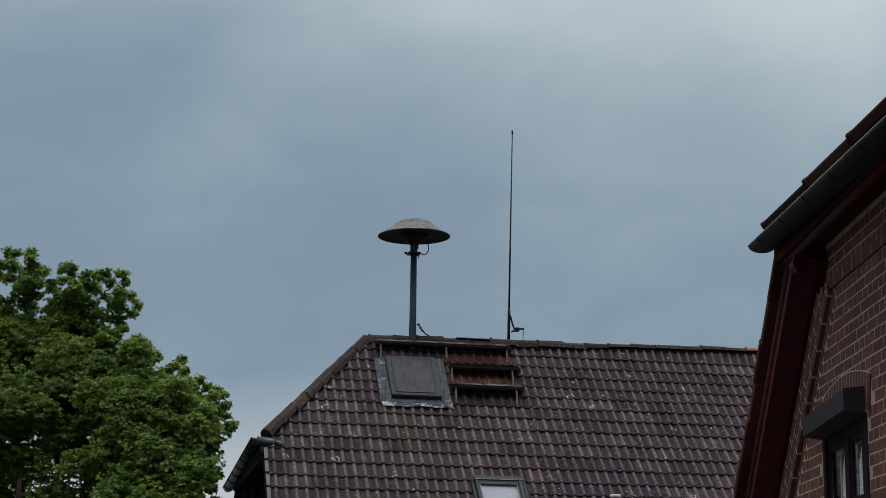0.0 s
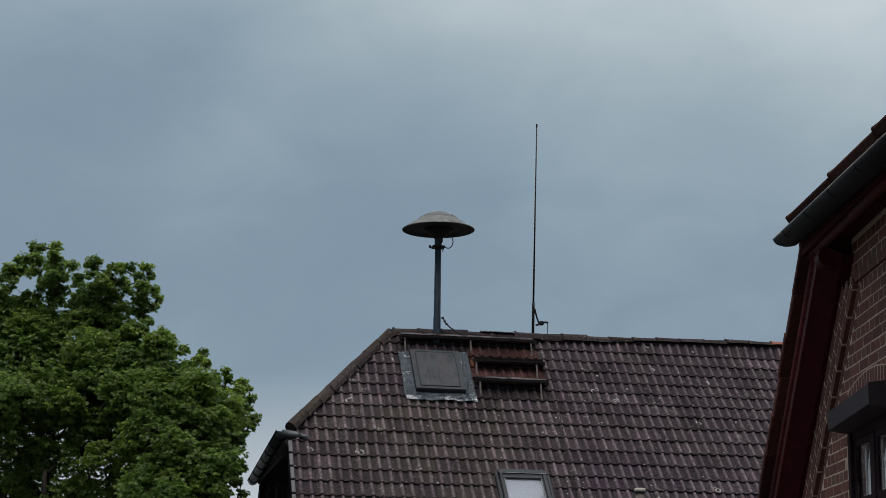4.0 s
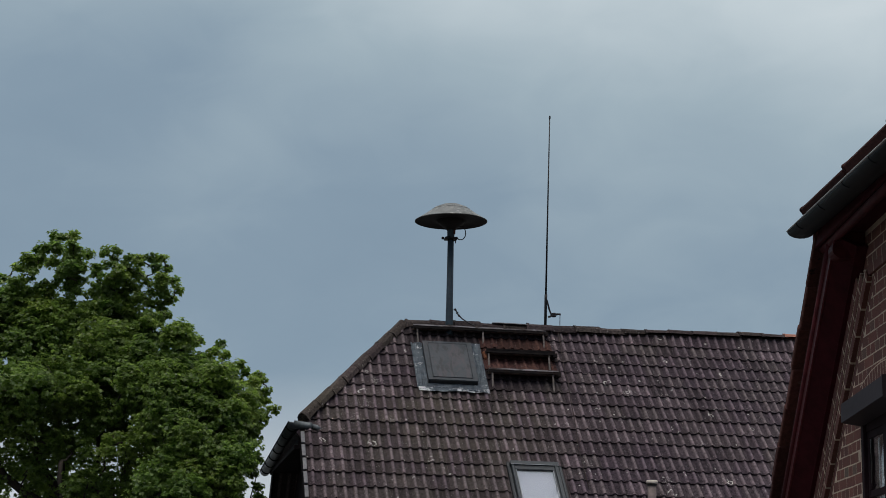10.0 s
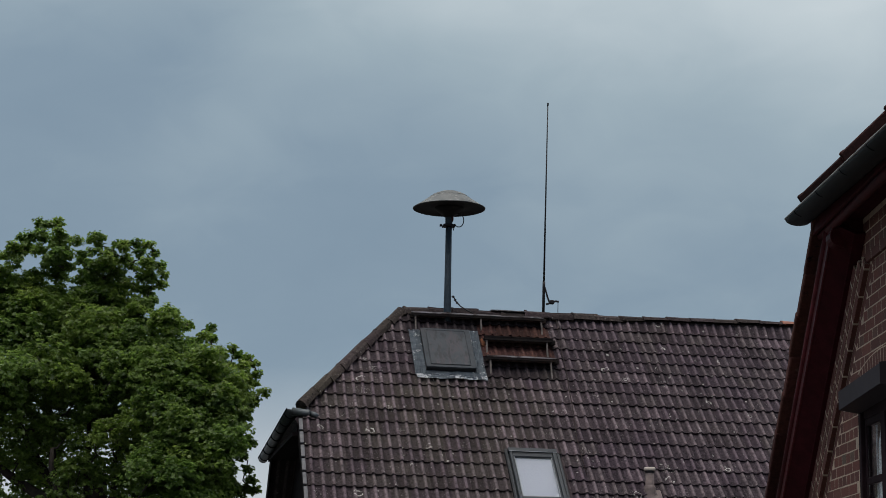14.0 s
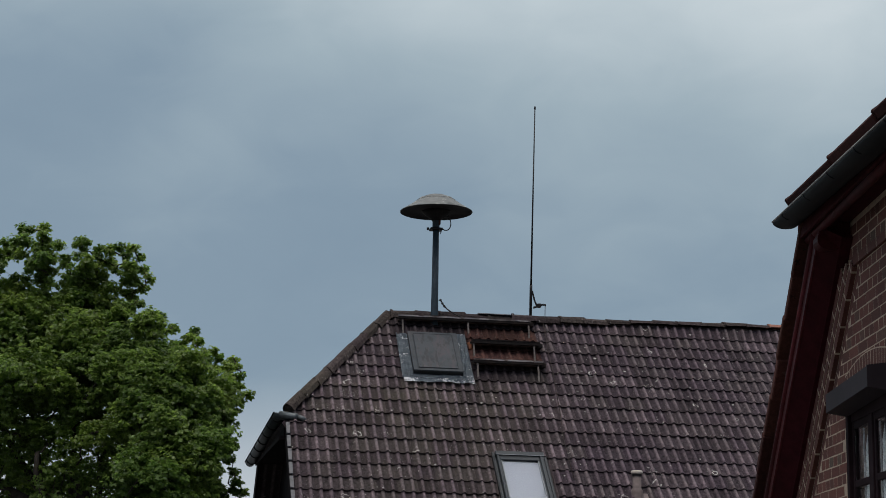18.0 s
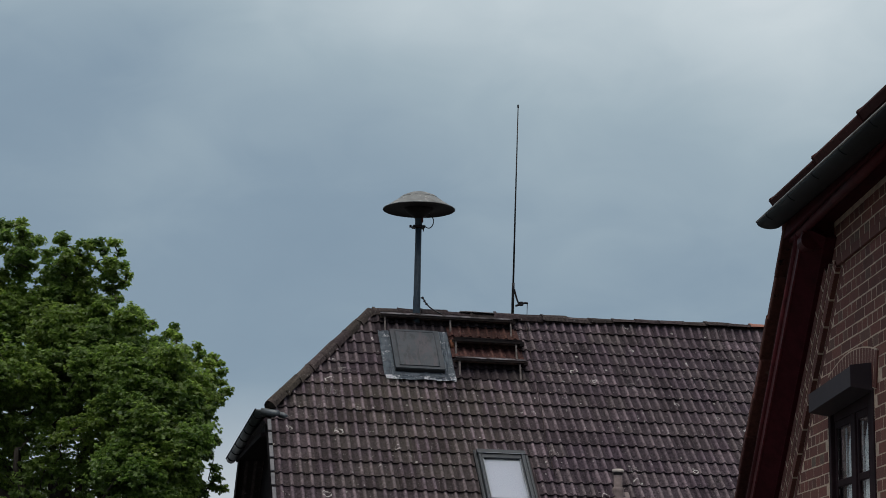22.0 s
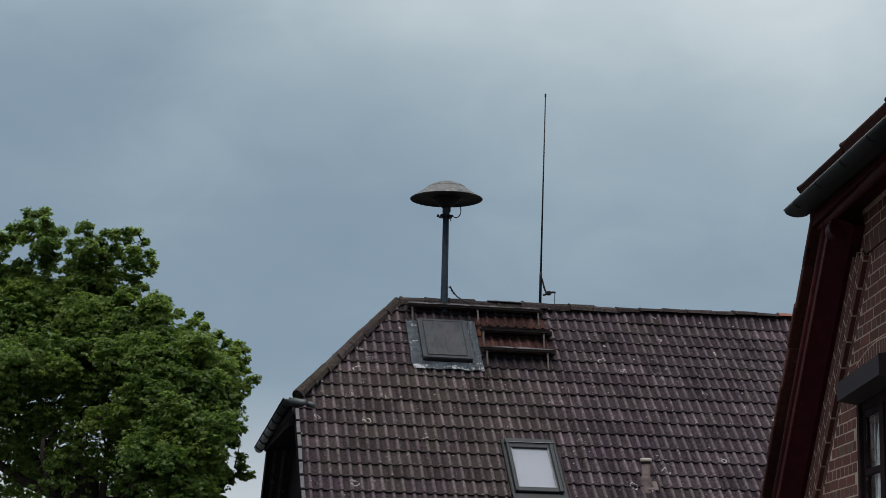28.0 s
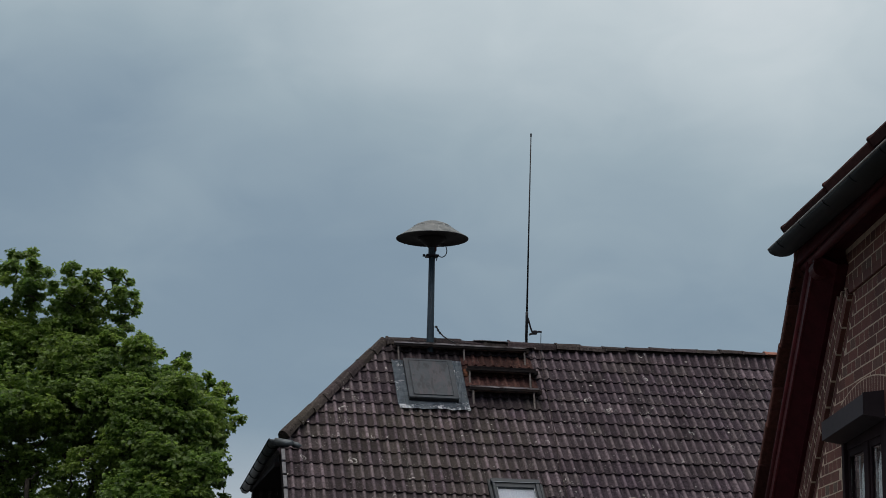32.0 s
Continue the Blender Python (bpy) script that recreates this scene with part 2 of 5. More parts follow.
M_RUST = plain("rusty_steel", (0.09, 0.068, 0.058), 0.85, 0.1, 0.5, 18, 0.4, (0.1088, 0.0408, 0.017))
M_STRUT = plain("tan_rusted_steel", (0.125, 0.11, 0.1), 0.85, 0.0, 0.5, 18, 0.4, (0.07, 0.045, 0.034))
M_RUST_DARK = plain("brown_cable", (0.022, 0.013, 0.011), 0.8, 0, 0.4, 25, 0.2, (0.04, 0.015, 0.01))
M_RUST_STRAP = plain("brown_rust", (0.075, 0.026, 0.02), 0.9, 0, 0.5, 25, 0.4)
M_RUST_BRIGHT = plain("orange_rust", (0.1496, 0.0544, 0.0238), 0.9, 0, 0.5, 25, 0.5)
M_STEP = plain("rusty_step", (0.014, 0.0115, 0.011), 0.85, 0.0, 0.4, 18, 0.4, (0.045, 0.026, 0.018), 0.2)
M_HATCH = plain("hatch_sheet", (0.031, 0.039, 0.046), 0.6, 0.1, 0.4, 5.5, 0.25, (0.06, 0.055, 0.058), 0.3)
M_HATCH_DARK = plain("hatch_side", (0.0204, 0.02244, 0.02448), 0.6, 0.2, 0.2, 8, 0.1)
M_WALL = plain("dark_boarding", (0.012, 0.0095, 0.0105), 0.95, 0, 0.3, 6, 0.3, (0.00544, 0.00476, 0.00476), 0.05)
M_RENDER = plain("grey_render", (0.272, 0.272, 0.2652), 0.9, 0, 0.12, 6, 0.3, (0.17, 0.1632, 0.1496))
M_CABLE = plain("black_cable", (0.00816, 0.00816, 0.00884), 0.5, 0, 0.2, 20, 0)
M_ALU = plain("grey_aluminium", (0.027, 0.032, 0.037), 0.45, 0.4, 0.15, 10, 0.05)
# pale grey for the painted highlights along the skylight frame
M_HIGHLIGHT = plain("aluminium_highlight", (0.2, 0.22, 0.235), 0.45, 0.3, 0.15, 10, 0.05)
M_BLIND = plain("white_blind", (0.31, 0.305, 0.36), 0.9, 0, 0.03, 3, 0.05, (0.27, 0.265, 0.31))
M_VENT = plain("clay_vent", (0.17, 0.135, 0.125), 0.8, 0, 0.25, 14, 0.2)
M_VENT_CAP = plain("pale_cap", (0.5, 0.45, 0.39), 0.8, 0, 0.15, 14, 0.2, (0.25, 0.2, 0.16))
M_RED_WOOD = plain("dark_red_paint", (0.062, 0.0105, 0.0125), 0.5, 0, 0.3, 10, 0.15, (0.016, 0.0045, 0.005), 0.09)
# the same red paint darkened: shade under the eaves put into the colour
M_RED_SHADED = plain("shaded_red_paint", (0.045, 0.0066, 0.0095), 0.72, 0, 0.3, 10, 0.15, (0.01, 0.003, 0.0035), 0.08)
M_FRAME = plain("dark_brown_frame", (0.026, 0.0155, 0.0175), 0.6, 0, 0.25, 10, 0.05, (0.008, 0.006, 0.006), 0.03)
M_BOX = plain("anthracite_metal", (0.034, 0.0265, 0.031), 0.6, 0.0, 0.15, 8, 0.05, (0.0238, 0.0204, 0.02244), 0.15)
M_CURTAIN = plain("pale_curtain", (0.85, 0.87, 0.87), 0.9, 0, 0.05, 4, 0.1, (0.75, 0.77, 0.77))
M_ROOM = plain("dim_room", (0.034, 0.0306, 0.0306), 0.9, 0, 0.1, 2, 0)
M_MORTAR = plain("mortar", (0.48, 0.37, 0.275), 0.95, 0, 0.2, 30, 0.5, (0.136, 0.1156, 0.0952))
M_GROUND = plain("worn_asphalt", (0.08, 0.08, 0.078), 0.95, 0, 0.3, 3, 0.4, (0.035, 0.035, 0.033))
M_BARK = plain("grey_brown_bark", (0.045, 0.036, 0.028), 0.95, 0, 0.4, 12, 0.8, (0.02, 0.017, 0.014))
M_BIRD = plain("dark_plumage", (0.03, 0.033, 0.038), 0.8, 0, 0.2, 40, 0)


def dish_material():
    """Galvanised hood, greyed, with pale lichen blotches on top."""
    k = Mat("weathered_hood", 0.6, 0.25)
    c = k.mix(k.ramp(k.noise(5, 5, 0.7), (0.3, 0.0), (0.7, 1.0)), (0.115, 0.122, 0.118), (0.19, 0.198, 0.19))
    c = k.mix(k.ramp(k.noise(13, 4, 0.7), (0.61, 0.0), (0.66, 0.8)), c, (0.38, 0.38, 0.35))
    c = k.mix(k.ramp(k.noise(3, 3, 0.6), (0.55, 0.0), (0.7, 0.6)), c, (0.0612, 0.0612, 0.0578))
    k.color(c)
    k.bump(k.noise(40, 4), 0.2, 0.004)
    return k.m


M_DISH = dish_material()


def hatch_panel_material():
    """Grey sheet with rusty tear stains that run down the slope."""
    k = Mat("stained_panel", 0.62, 0.1, 0.3)
    p = k.stretch(k.local(), 9.0, 2.6, 9.0)
    c = k.mix(k.ramp(k.noise(2.2, 5, 0.7), (0.35, 0.0), (0.65, 1.0)), (0.029, 0.037, 0.044), (0.05, 0.057, 0.064))
    c = k.mix(k.ramp(k.noise(1.0, 4, 0.65, p, 0.6), (0.46, 0.0), (0.6, 0.6)), c, (0.068, 0.056, 0.062))
    c = k.mix(k.ramp(k.noise(1.7, 3, 0.6, p, 0.4), (0.5, 0.0), (0.62, 0.7)), c, (0.022, 0.026, 0.029))
    k.color(c)
    k.bump(k.noise(30, 4), 0.25, 0.004)
    return k.m


M_HATCH_PANEL = hatch_panel_material()


def worn_edge_material():
    """Step edges: brown-black rust with broken streaks of bare grey metal."""
    k = Mat("worn_step_edge", 0.75, 0.1, 0.3)
    p = k.stretch(k.local(), 5.0, 30.0, 40.0)
    c = k.mix(k.ramp(k.noise(9, 5, 0.7), (0.3, 0.0), (0.7, 1.0)), (0.016, 0.012, 0.011), (0.06, 0.036, 0.028))
    bare = k.math("MULTIPLY", k.ramp(k.noise(1.0, 4, 0.65, p, 0.5), (0.4, 0.0), (0.56, 1.0)), k.ramp(k.noise(2.2, 2, 0.5), (0.36, 0.05), (0.54, 1.0)))
    c = k.mix(bare, c, (0.36, 0.34, 0.34))
    k.color(c)
    k.bump(k.noise(60, 4), 0.4, 0.004)
    return k.m


M_GREY_STEP = worn_edge_material()


def flashing_material(name, flaking):
    k = Mat(name, 0.55, 0.2)
    c = k.mix(k.ramp(k.noise(8, 5, 0.7), (0.35, 0.0), (0.65, 1.0)), (0.062, 0.084, 0.106), (0.15, 0.185, 0.215))
    flake = k.math("ADD", k.math("MULTIPLY", k.noise(42, 5, 0.75), 0.4), k.math("MULTIPLY", k.noise(5.5, 3, 0.6), 0.6))
    c = k.mix(k.ramp(flake, (flaking, 0.0), (flaking + 0.03, 0.95)), c, (0.72, 0.74, 0.76))
    k.color(c)
    k.bump(k.noise(12, 4), 0.6, 0.02)
    return k.m


M_FLASH = flashing_material("lead_flashing", 0.58)
M_FLASH_FLAKY = flashing_material("flaking_flashing", 0.495)


def brick_material():
    k = Mat("red_brown_brick", 0.85, 0, 0.3)
    rnd = k.node("ShaderNodeObjectInfo").outputs["Random"]
    c = k.ramp(rnd, (0.0, (0.115, 0.047, 0.036)), (0.35, (0.168, 0.06, 0.045)), (0.75, (0.208, 0.079, 0.056)), (0.93, (0.155, 0.069, 0.05)), (1.0, (0.14, 0.112, 0.08)))
    c = k.mix(k.ramp(k.noise(45, 5, 0.7), (0.35, 0.0), (0.7, 0.6)), c, (0.0748, 0.0306, 0.0272))
    c = k.mix(k.ramp(k.noise(1.2, 3), (0.5, 0.0), (0.75, 0.4)), c, (0.0408, 0.0272, 0.0238))
    k.color(c)
    k.bump(k.noise(90, 5, 0.7), 0.5, 0.004)
    return k.m


M_BRICK = brick_material()


def glass_material(name, tint=(0.9, 0.95, 0.95)):
    k = Mat(name, 0.02, 0, 0.5)
    k.color(tint)
    k.b.inputs["Transmission Weight"].default_value = 1.0
    k.b.inputs["IOR"].default_value = 1.45
    return k.m


M_GLASS = glass_material("window_glass")


def leaf_material(name, dark, light):
    k = Mat(name, 0.42, 0, 0.5)
    rnd = k.node("ShaderNodeNewGeometry").outputs["Random Per Island"]
    # the palest few leaves carry glossy highlights and pale undersides as colour
    c = k.ramp(rnd, (0.0, dark), (0.6, light), (0.92, tuple(1.3 * x for x in light)), (0.94, (0.27, 0.36, 0.15)), (1.0, (0.34, 0.43, 0.22)))
    c = k.mix(k.ramp(k.noise(0.9, 2), (0.4, 0.0), (0.7, 0.5)), c, dark)
    own = k.node("ShaderNodeObjectInfo").outputs["Random"]
    c = k.mix(1.0, c, k.ramp(own, (0.0, (0.72, 0.8, 0.8)), (0.6, (1.0, 1.0, 1.0)), (1.0, (1.28, 1.2, 1.1))), "MULTIPLY")
    k.color(c)
    k.b.inputs["Subsurface Weight"].default_value = 0.0
    tr = k.node("ShaderNodeBsdfTranslucent")
    k.link(c, tr.inputs["Color"])
    mx = k.node("ShaderNodeMixShader", Fac=0.7)
    out = k.t.nodes["Material Output"]
    k.link(k.b.outputs[0], mx.inputs[1])
    k.link(tr.outputs[0], mx.inputs[2])
    k.link(mx.outputs[0], out.inputs["Surface"])
    return k.m


M_LEAF = leaf_material("green_leaves", (0.1, 0.168, 0.032), (0.212, 0.316, 0.066))


def cloud_material():
    """Overcast sky: a grey-blue veil, whiter towards the top, with soft banks."""
    k = Mat("overcast_clouds")
    k.t.nodes.clear()
    nrm = k.t.nodes.new("ShaderNodeVectorMath")
    nrm.operation = "NORMALIZE"
    k.link(k.node("ShaderNodeTexCoord").outputs["Object"], nrm.inputs[0])
    d = nrm.outputs[0]
    sep = k.t.nodes.new("ShaderNodeSeparateXYZ")
    k.link(d, sep.inputs[0])
    broad = k.noise(5.0, 2, 0.45, k.stretch(d, 1, 1, 2.0), 0.3)
    soft = k.noise(16.0, 4, 0.5, k.stretch(d, 1, 1, 1.8), 0.5)

    def bank(az, el, wide, gain):
        a, e = radians(az), radians(el)
        n = k.t.nodes.new("ShaderNodeVectorMath")
        n.operation = "DISTANCE"
        k.link(d, n.inputs[0])
        n.inputs[1].default_value = (math.sin(a) * math.cos(e), math.cos(a) * math.cos(e), math.sin(e))
        q = k.math("DIVIDE", n.outputs["Value"], radians(wide))
        return k.math("MULTIPLY", k.math("EXPONENT", k.math("MULTIPLY", k.math("MULTIPLY", q, q), -1.0)), gain)

    v = k.ramp(sep.outputs["Z"], (0.1, 0.30), (0.2, 0.26), (0.3, 0.42), (0.42, 0.75), (0.6, 0.9))
    for b in ((-7.7, 15.1, 2.0, 0.11), (-8.9, 17.8, 2.2, -0.1), (-0.5, 20.8, 2.2, 0.08), (3.0, 21.5, 4.5, 0.15), (13.0, 20.5, 5.5, 0.3), (-15.0, 18.0, 6.0, -0.1), (-9.0, 20.5, 3.0, -0.06), (-12.5, 17.5, 2.5, -0.07), (-2.0, 14.5, 3.5, -0.06), (-12.0, 22.0, 3.0, 0.05), (-5.0, 12.0, 5.0, -0.03)):
        v = k.math("ADD", v, bank(*b))
    v = k.math("ADD", v, k.math("MULTIPLY", k.math("SUBTRACT", broad, 0.5), 0.22))
    v = k.math("ADD", v, k.math("MULTIPLY", k.math("SUBTRACT", soft, 0.5), 0.2))
    c = k.ramp(v, (0.0, (0.2, 0.282, 0.372)), (0.25, (0.243, 0.33, 0.416)), (0.5, (0.352, 0.445, 0.51)), (0.8, (0.555, 0.635, 0.68)), (1.0, (0.72, 0.775, 0.81)))
    low = k.ramp(sep.outputs["Z"], (0.05, 1.0), (0.14, 0.0))
    c = k.mix(low, c, (0.62, 0.66, 0.69))
    em = k.node("ShaderNodeEmission", Strength=1.0)
    k.link(c, em.inputs["Color"])
    out = k.t.nodes.new("ShaderNodeOutputMaterial")
    k.link(em.outputs[0], out.inputs["Surface"])
    return k.m


M_CLOUD = cloud_material()


# ---- building helpers ----
def mesh_of(name, bm, material, smooth=False):
    bmesh.ops.recalc_face_normals(bm, faces=bm.faces)
    me = bpy.data.meshes.new(name)
    bm.to_mesh(me)
    bm.free()
    me.materials.append(material)
    if smooth:
        me.polygons.foreach_set("use_smooth", [True] * len(me.polygons))
    return me


def part(name, bm, material, parent=None, label="", m=None, smooth=False):
    """One mesh object, under a thing or a part where a parent is given."""
    ob = new(name, mesh_of(name, bm, material, smooth) if isinstance(bm, bmesh.types.BMesh) else bm)
    if parent is not None:
        ob.parent = parent
    if m is not None:
        ob.matrix_basis = m
    if label:
        ob["label"] = label
    return ob


def box(x0, x1, y0, y1, z0, z1, m=None, bevel=0.0, bm=None):
    """A box between the given limits, with its edges broken by bevel."""
    one = bmesh.new()
    r = bmesh.ops.create_cube(one, size=1.0)
    bmesh.ops.transform(one, matrix=Matrix.Translation(((x0 + x1) / 2, (y0 + y1) / 2, (z0 + z1) / 2)) @ Matrix.Diagonal((x1 - x0, y1 - y0, z1 - z0, 1)), verts=r["verts"])
    if bevel:
        bmesh.ops.bevel(one, geom=list(one.edges), offset=bevel, segments=1, affect="EDGES")
    if m is not None:
        bmesh.ops.transform(one, matrix=m, verts=one.verts)
    return add_to(bm, one)


def add_to(bm, one):
    if bm is None:
        return one
    me = bpy.data.meshes.new("join")
    one.to_mesh(me)
    one.free()
    bm.from_mesh(me)
    bpy.data.meshes.remove(me)
    return bm


def prism(outline, depth, m=None, bm=None):
    """A flat outline (x, y) made solid from z = 0 to depth."""
    one = bmesh.new()
    a = [one.verts.new((x, y, 0)) for x, y in outline]
    b = [one.verts.new((x, y, depth)) for x, y in outline]
    one.faces.new(a[::-1])
    one.faces.new(b)
    k = len(a)
    for i in range(k):
        one.faces.new((a[i], a[(i + 1) % k], b[(i + 1) % k], b[i]))
    if m is not None:
        bmesh.ops.transform(one, matrix=m, verts=one.verts)
    return add_to(bm, one)


def tube(points, radius, sides=10, radius_end=None, bm=None):
    """A round bar through the points."""
    one = bmesh.new()
    pts = [Vector(p) for p in points]
    rings = []
    side = None
    for i, p in enumerate(pts):
        d = (pts[min(i + 1, len(pts) - 1)] - pts[max(i - 1, 0)]).normalized()
        if side is None:
            side = d.orthogonal().normalized()
        side = (side - d * side.dot(d)).normalized()
        up = d.cross(side)
        f = i / (len(pts) - 1)
        r = radius if radius_end is None else radius + (radius_end - radius) * f
        rings.append([one.verts.new(p + (side * math.cos(a) + up * math.sin(a)) * r) for a in [2 * math.pi * j / sides for j in range(sides)]])
    for a, b in zip(rings, rings[1:]):
        for j in range(sides):
            one.faces.new((a[j], a[(j + 1) % sides], b[(j + 1) % sides], b[j]))
    one.faces.new(rings[0][::-1])
    one.faces.new(rings[-1])
    return add_to(bm, one)


def lathe(profile, sides=48, m=None, bm=None):
    """A turned body from (radius, height) pairs."""
    one = bmesh.new()
    rings = []
    for r, z in profile:
        if r < 1e-5:
            rings.append([one.verts.new((0, 0, z))])
        else:
            rings.append([one.verts.new((r * math.cos(2 * math.pi * j / sides), r * math.sin(2 * math.pi * j / sides), z)) for j in range(sides)])
    for a, b in zip(rings, rings[1:]):
        for j in range(sides):
            k = (j + 1) % sides
            if len(a) == 1 and len(b) == 1:
                continue
            if len(a) == 1:
                one.faces.new((a[0], b[j], b[k]))
            elif len(b) == 1:
                one.faces.new((a[j], a[k], b[0]))
            else:
                one.faces.new((a[j], a[k], b[k], b[j]))
    if m is not None:
        bmesh.ops.transform(one, matrix=m, verts=one.verts)
    return add_to(bm, one)


def thing(name, m, label, category, group="", kind=""):
    ob = new(name)
    ob.empty_display_size = 0.2
    ob.matrix_world = m
    return tagged(ob, label, category, group, kind)


# ---- ground and sky ----
def build_ground():
    bm = bmesh.new()
    bmesh.ops.create_circle(bm, cap_ends=True, segments=64, radius=1470)
    tagged(part("ground", bm, M_GROUND), "wide flat worn asphalt ground under the houses", "ground", kind="structure")


def build_sky():
    """A far shell of cloud all across the view; it drifts slowly."""
    bm = bmesh.new()
    rows = []
    for j in range(0, 25):
        e = radians(-4 + 3.4 * j)
        rows.append([bm.verts.new((1500 * math.sin(a) * math.cos(e), 1500 * math.cos(a) * math.cos(e), 1500 * math.sin(e))) for a in [radians(-80 + 4 * i) for i in range(41)]])
    for a, b in zip(rows, rows[1:]):
        for i in range(40):
            bm.faces.new((a[i], a[i + 1], b[i + 1], b[i]))
    ob = part("sky_backdrop", bm, M_CLOUD, smooth=True)
    return tagged(ob, "overcast grey-blue sky with soft drifting cloud banks", "sky", kind="structure")


build_ground()
SKY = build_sky()

# ---- the tiled house with the siren ----
# house space: x along the ridge, y away, z up, origin below the apex of ridge and hip
APEX = Vector((-0.690, 29.126, 6.777))
HM = Matrix.Translation((APEX.x, APEX.y, 0)) @ pose(0, 0, 0, 0, 0, 9.9)
RIDGE = APEX.z
PITCH = 45.0
# roof space: x along the ridge, y up the slope, z out of the slope; within house space
RM = pose(0, 0, RIDGE, PITCH, 0, 0)
ROOF_BACK = pose(0, 0, RIDGE, PITCH, 0, 180)
VERGE, ROOF_END, EAVE_V = -1.78, 9.3, -6.0
HIP_U, HIP_V = -1.66, -2.62
ROW_V = [-0.265, -0.56, -0.84, -1.125, -1.395, -1.675, -1.95, -2.265, -2.58, -2.885, -3.195, -3.51, -3.79, -4.105, -4.385, -4.70, -5.01, -5.32, -5.63, -5.94]
TILE_W = 0.296


def tile_bmesh(length=0.36):
    """Concrete tile with two rolls; its lower edge at y = 0."""
    xs, zs = [], []
    for k in (0, 1):
        for x, z in ((0.0, 0.0), (0.040, 0.0), (0.051, 0.018), (0.065, 0.030), (0.083, 0.030), (0.097, 0.018), (0.108, 0.0)):
            xs.append(x + 0.148 * k)
            zs.append(z)
    xs.append(0.294)
    zs.append(0.0)
    bm = bmesh.new()
    top = [bm.verts.new((x, 0.0, z + 0.036)) for x, z in zip(xs, zs)]
    back = [bm.verts.new((x, length, z + 0.004)) for x, z in zip(xs, zs)]
    edge = [bm.verts.new((x, 0.0, z + 0.036)) for x, z in zip(xs, zs)]
    low = [bm.verts.new((x, 0.003, z + 0.017)) for x, z in zip(xs, zs)]
    for i in range(len(xs) - 1):
        bm.faces.new((top[i], top[i + 1], back[i + 1], back[i]))
        bm.faces.new((low[i], low[i + 1], edge[i + 1], edge[i]))
    return bm


def hip_edge(v):
    """Where the hip runs at slope height v."""
    return HIP_U * (v / HIP_V) if v > HIP_V else VERGE + 0.06


def build_house():
    rng = random.Random(4)
    house = thing("house", HM, "house with a brown concrete-tiled half-hipped roof and dark boarded gable", "house")
    half = -EAVE_V * math.cos(radians(PITCH))
    eave_z = RIDGE + EAVE_V * math.sin(radians(PITCH))
    hz = RIDGE + HIP_V * math.sin(radians(PITCH))
    hy = -HIP_V * math.cos(radians(PITCH))
    # walls
    for nm, y0 in (("front_wall", -half + 0.45), ("back_wall", half - 0.75)):
        part(nm, box(VERGE + 0.66, ROOF_END - 0.71, y0, y0 + 0.3, 0, eave_z + 0.3), M_RENDER, house, "grey rendered wall")
    for nm, x0 in (("gable_wall", VERGE + 0.35), ("far_gable_wall", ROOF_END - 0.7)):
        w = half - 0.45
        zc = eave_z + 0.3
        o = [(-w, 0), (w, 0), (w, zc), (hy - 0.1, hz - 0.25), (-hy + 0.1, hz - 0.25), (-w, zc)]
        if nm == "far_gable_wall":
            o = [(-w, 0), (w, 0), (w, zc), (0, RIDGE - 0.5), (-w, zc)]
        part(nm, prism(o, 0.3, Matrix(((0, 0, 1, x0), (1, 0, 0, 0), (0, 1, 0, 0), (0, 0, 0, 1)))), M_WALL, house, "dark boarded gable wall")
    # slopes: boarding under the tiles
    slope_o = [(VERGE + 0.04, EAVE_V), (ROOF_END, EAVE_V), (ROOF_END, 0.0), (0.0, 0.0), (HIP_U, HIP_V), (VERGE + 0.04, HIP_V - 0.05)]
    slope = part("roof_slope", prism(slope_o, 0.14, Matrix.Translation((0, 0, -0.14))), M_TILE, house, "brown double-roll concrete tiles with pale lichen", RM)
    back_o = [(-x + (0.1 if x < -1.7 else 0.0), y) for x, y in slope_o][::-1]
    part("back_roof_slope", prism(back_o, 0.17, Matrix.Translation((0, 0, -0.14))), M_TILE, house, "brown tiled rear roof slope", ROOF_BACK)
    # half hip
    bm = bmesh.new()
    q = [(0, 0, RIDGE), (HIP_U - 0.18, -hy - 0.2, hz - 0.18), (HIP_U - 0.22, hy + 0.75, hz - 0.28)]
    a = [bm.verts.new(p) for p in q]
    b = [bm.verts.new(Vector(p) + Vector((0.1, 0, -0.13))) for p in q]
    bm.faces.new(a)
    bm.faces.new(b[::-1])
    for i in range(3):
        bm.faces.new((a[i], a[(i + 1) % 3], b[(i + 1) % 3], b[i]))
    part("half_hip", bm, M_TILE, house, "tiled half-hip over the gable")
    # soffit of the half hip
    part("soffit", box(HIP_U - 0.2, VERGE + 0.36, -hy - 0.1, hy + 0.6, hz - 0.42, hz - 0.36), M_WALL, house, "dark timber soffit")
    part("hip_fascia", box(-1.80, -1.77, -hy - 0.12, hy + 0.8, hz - 0.42, hz - 0.12), M_WALL, house, "dark fascia behind the gutter")
    # verge boards in lapped pieces down the gable edge
    v = HIP_V - 0.28
    while v > EAVE_V + 0.05:
        part("verge_slate", box(VERGE - 0.005, VERGE + 0.052, v - 0.262, v - 0.005, 0.026, 0.05, pose(0, 0, 0, 0, 0, rng.uniform(-0.05, 0.05)), 0.004), M_SLATE_BOARD, house, "pale grey verge slate", RM)
        v -= 0.305
    part("verge_board", box(VERGE, VERGE + 0.03, EAVE_V, HIP_V - 0.1, -0.2, 0.02), M_WALL, house, "dark verge board", RM)
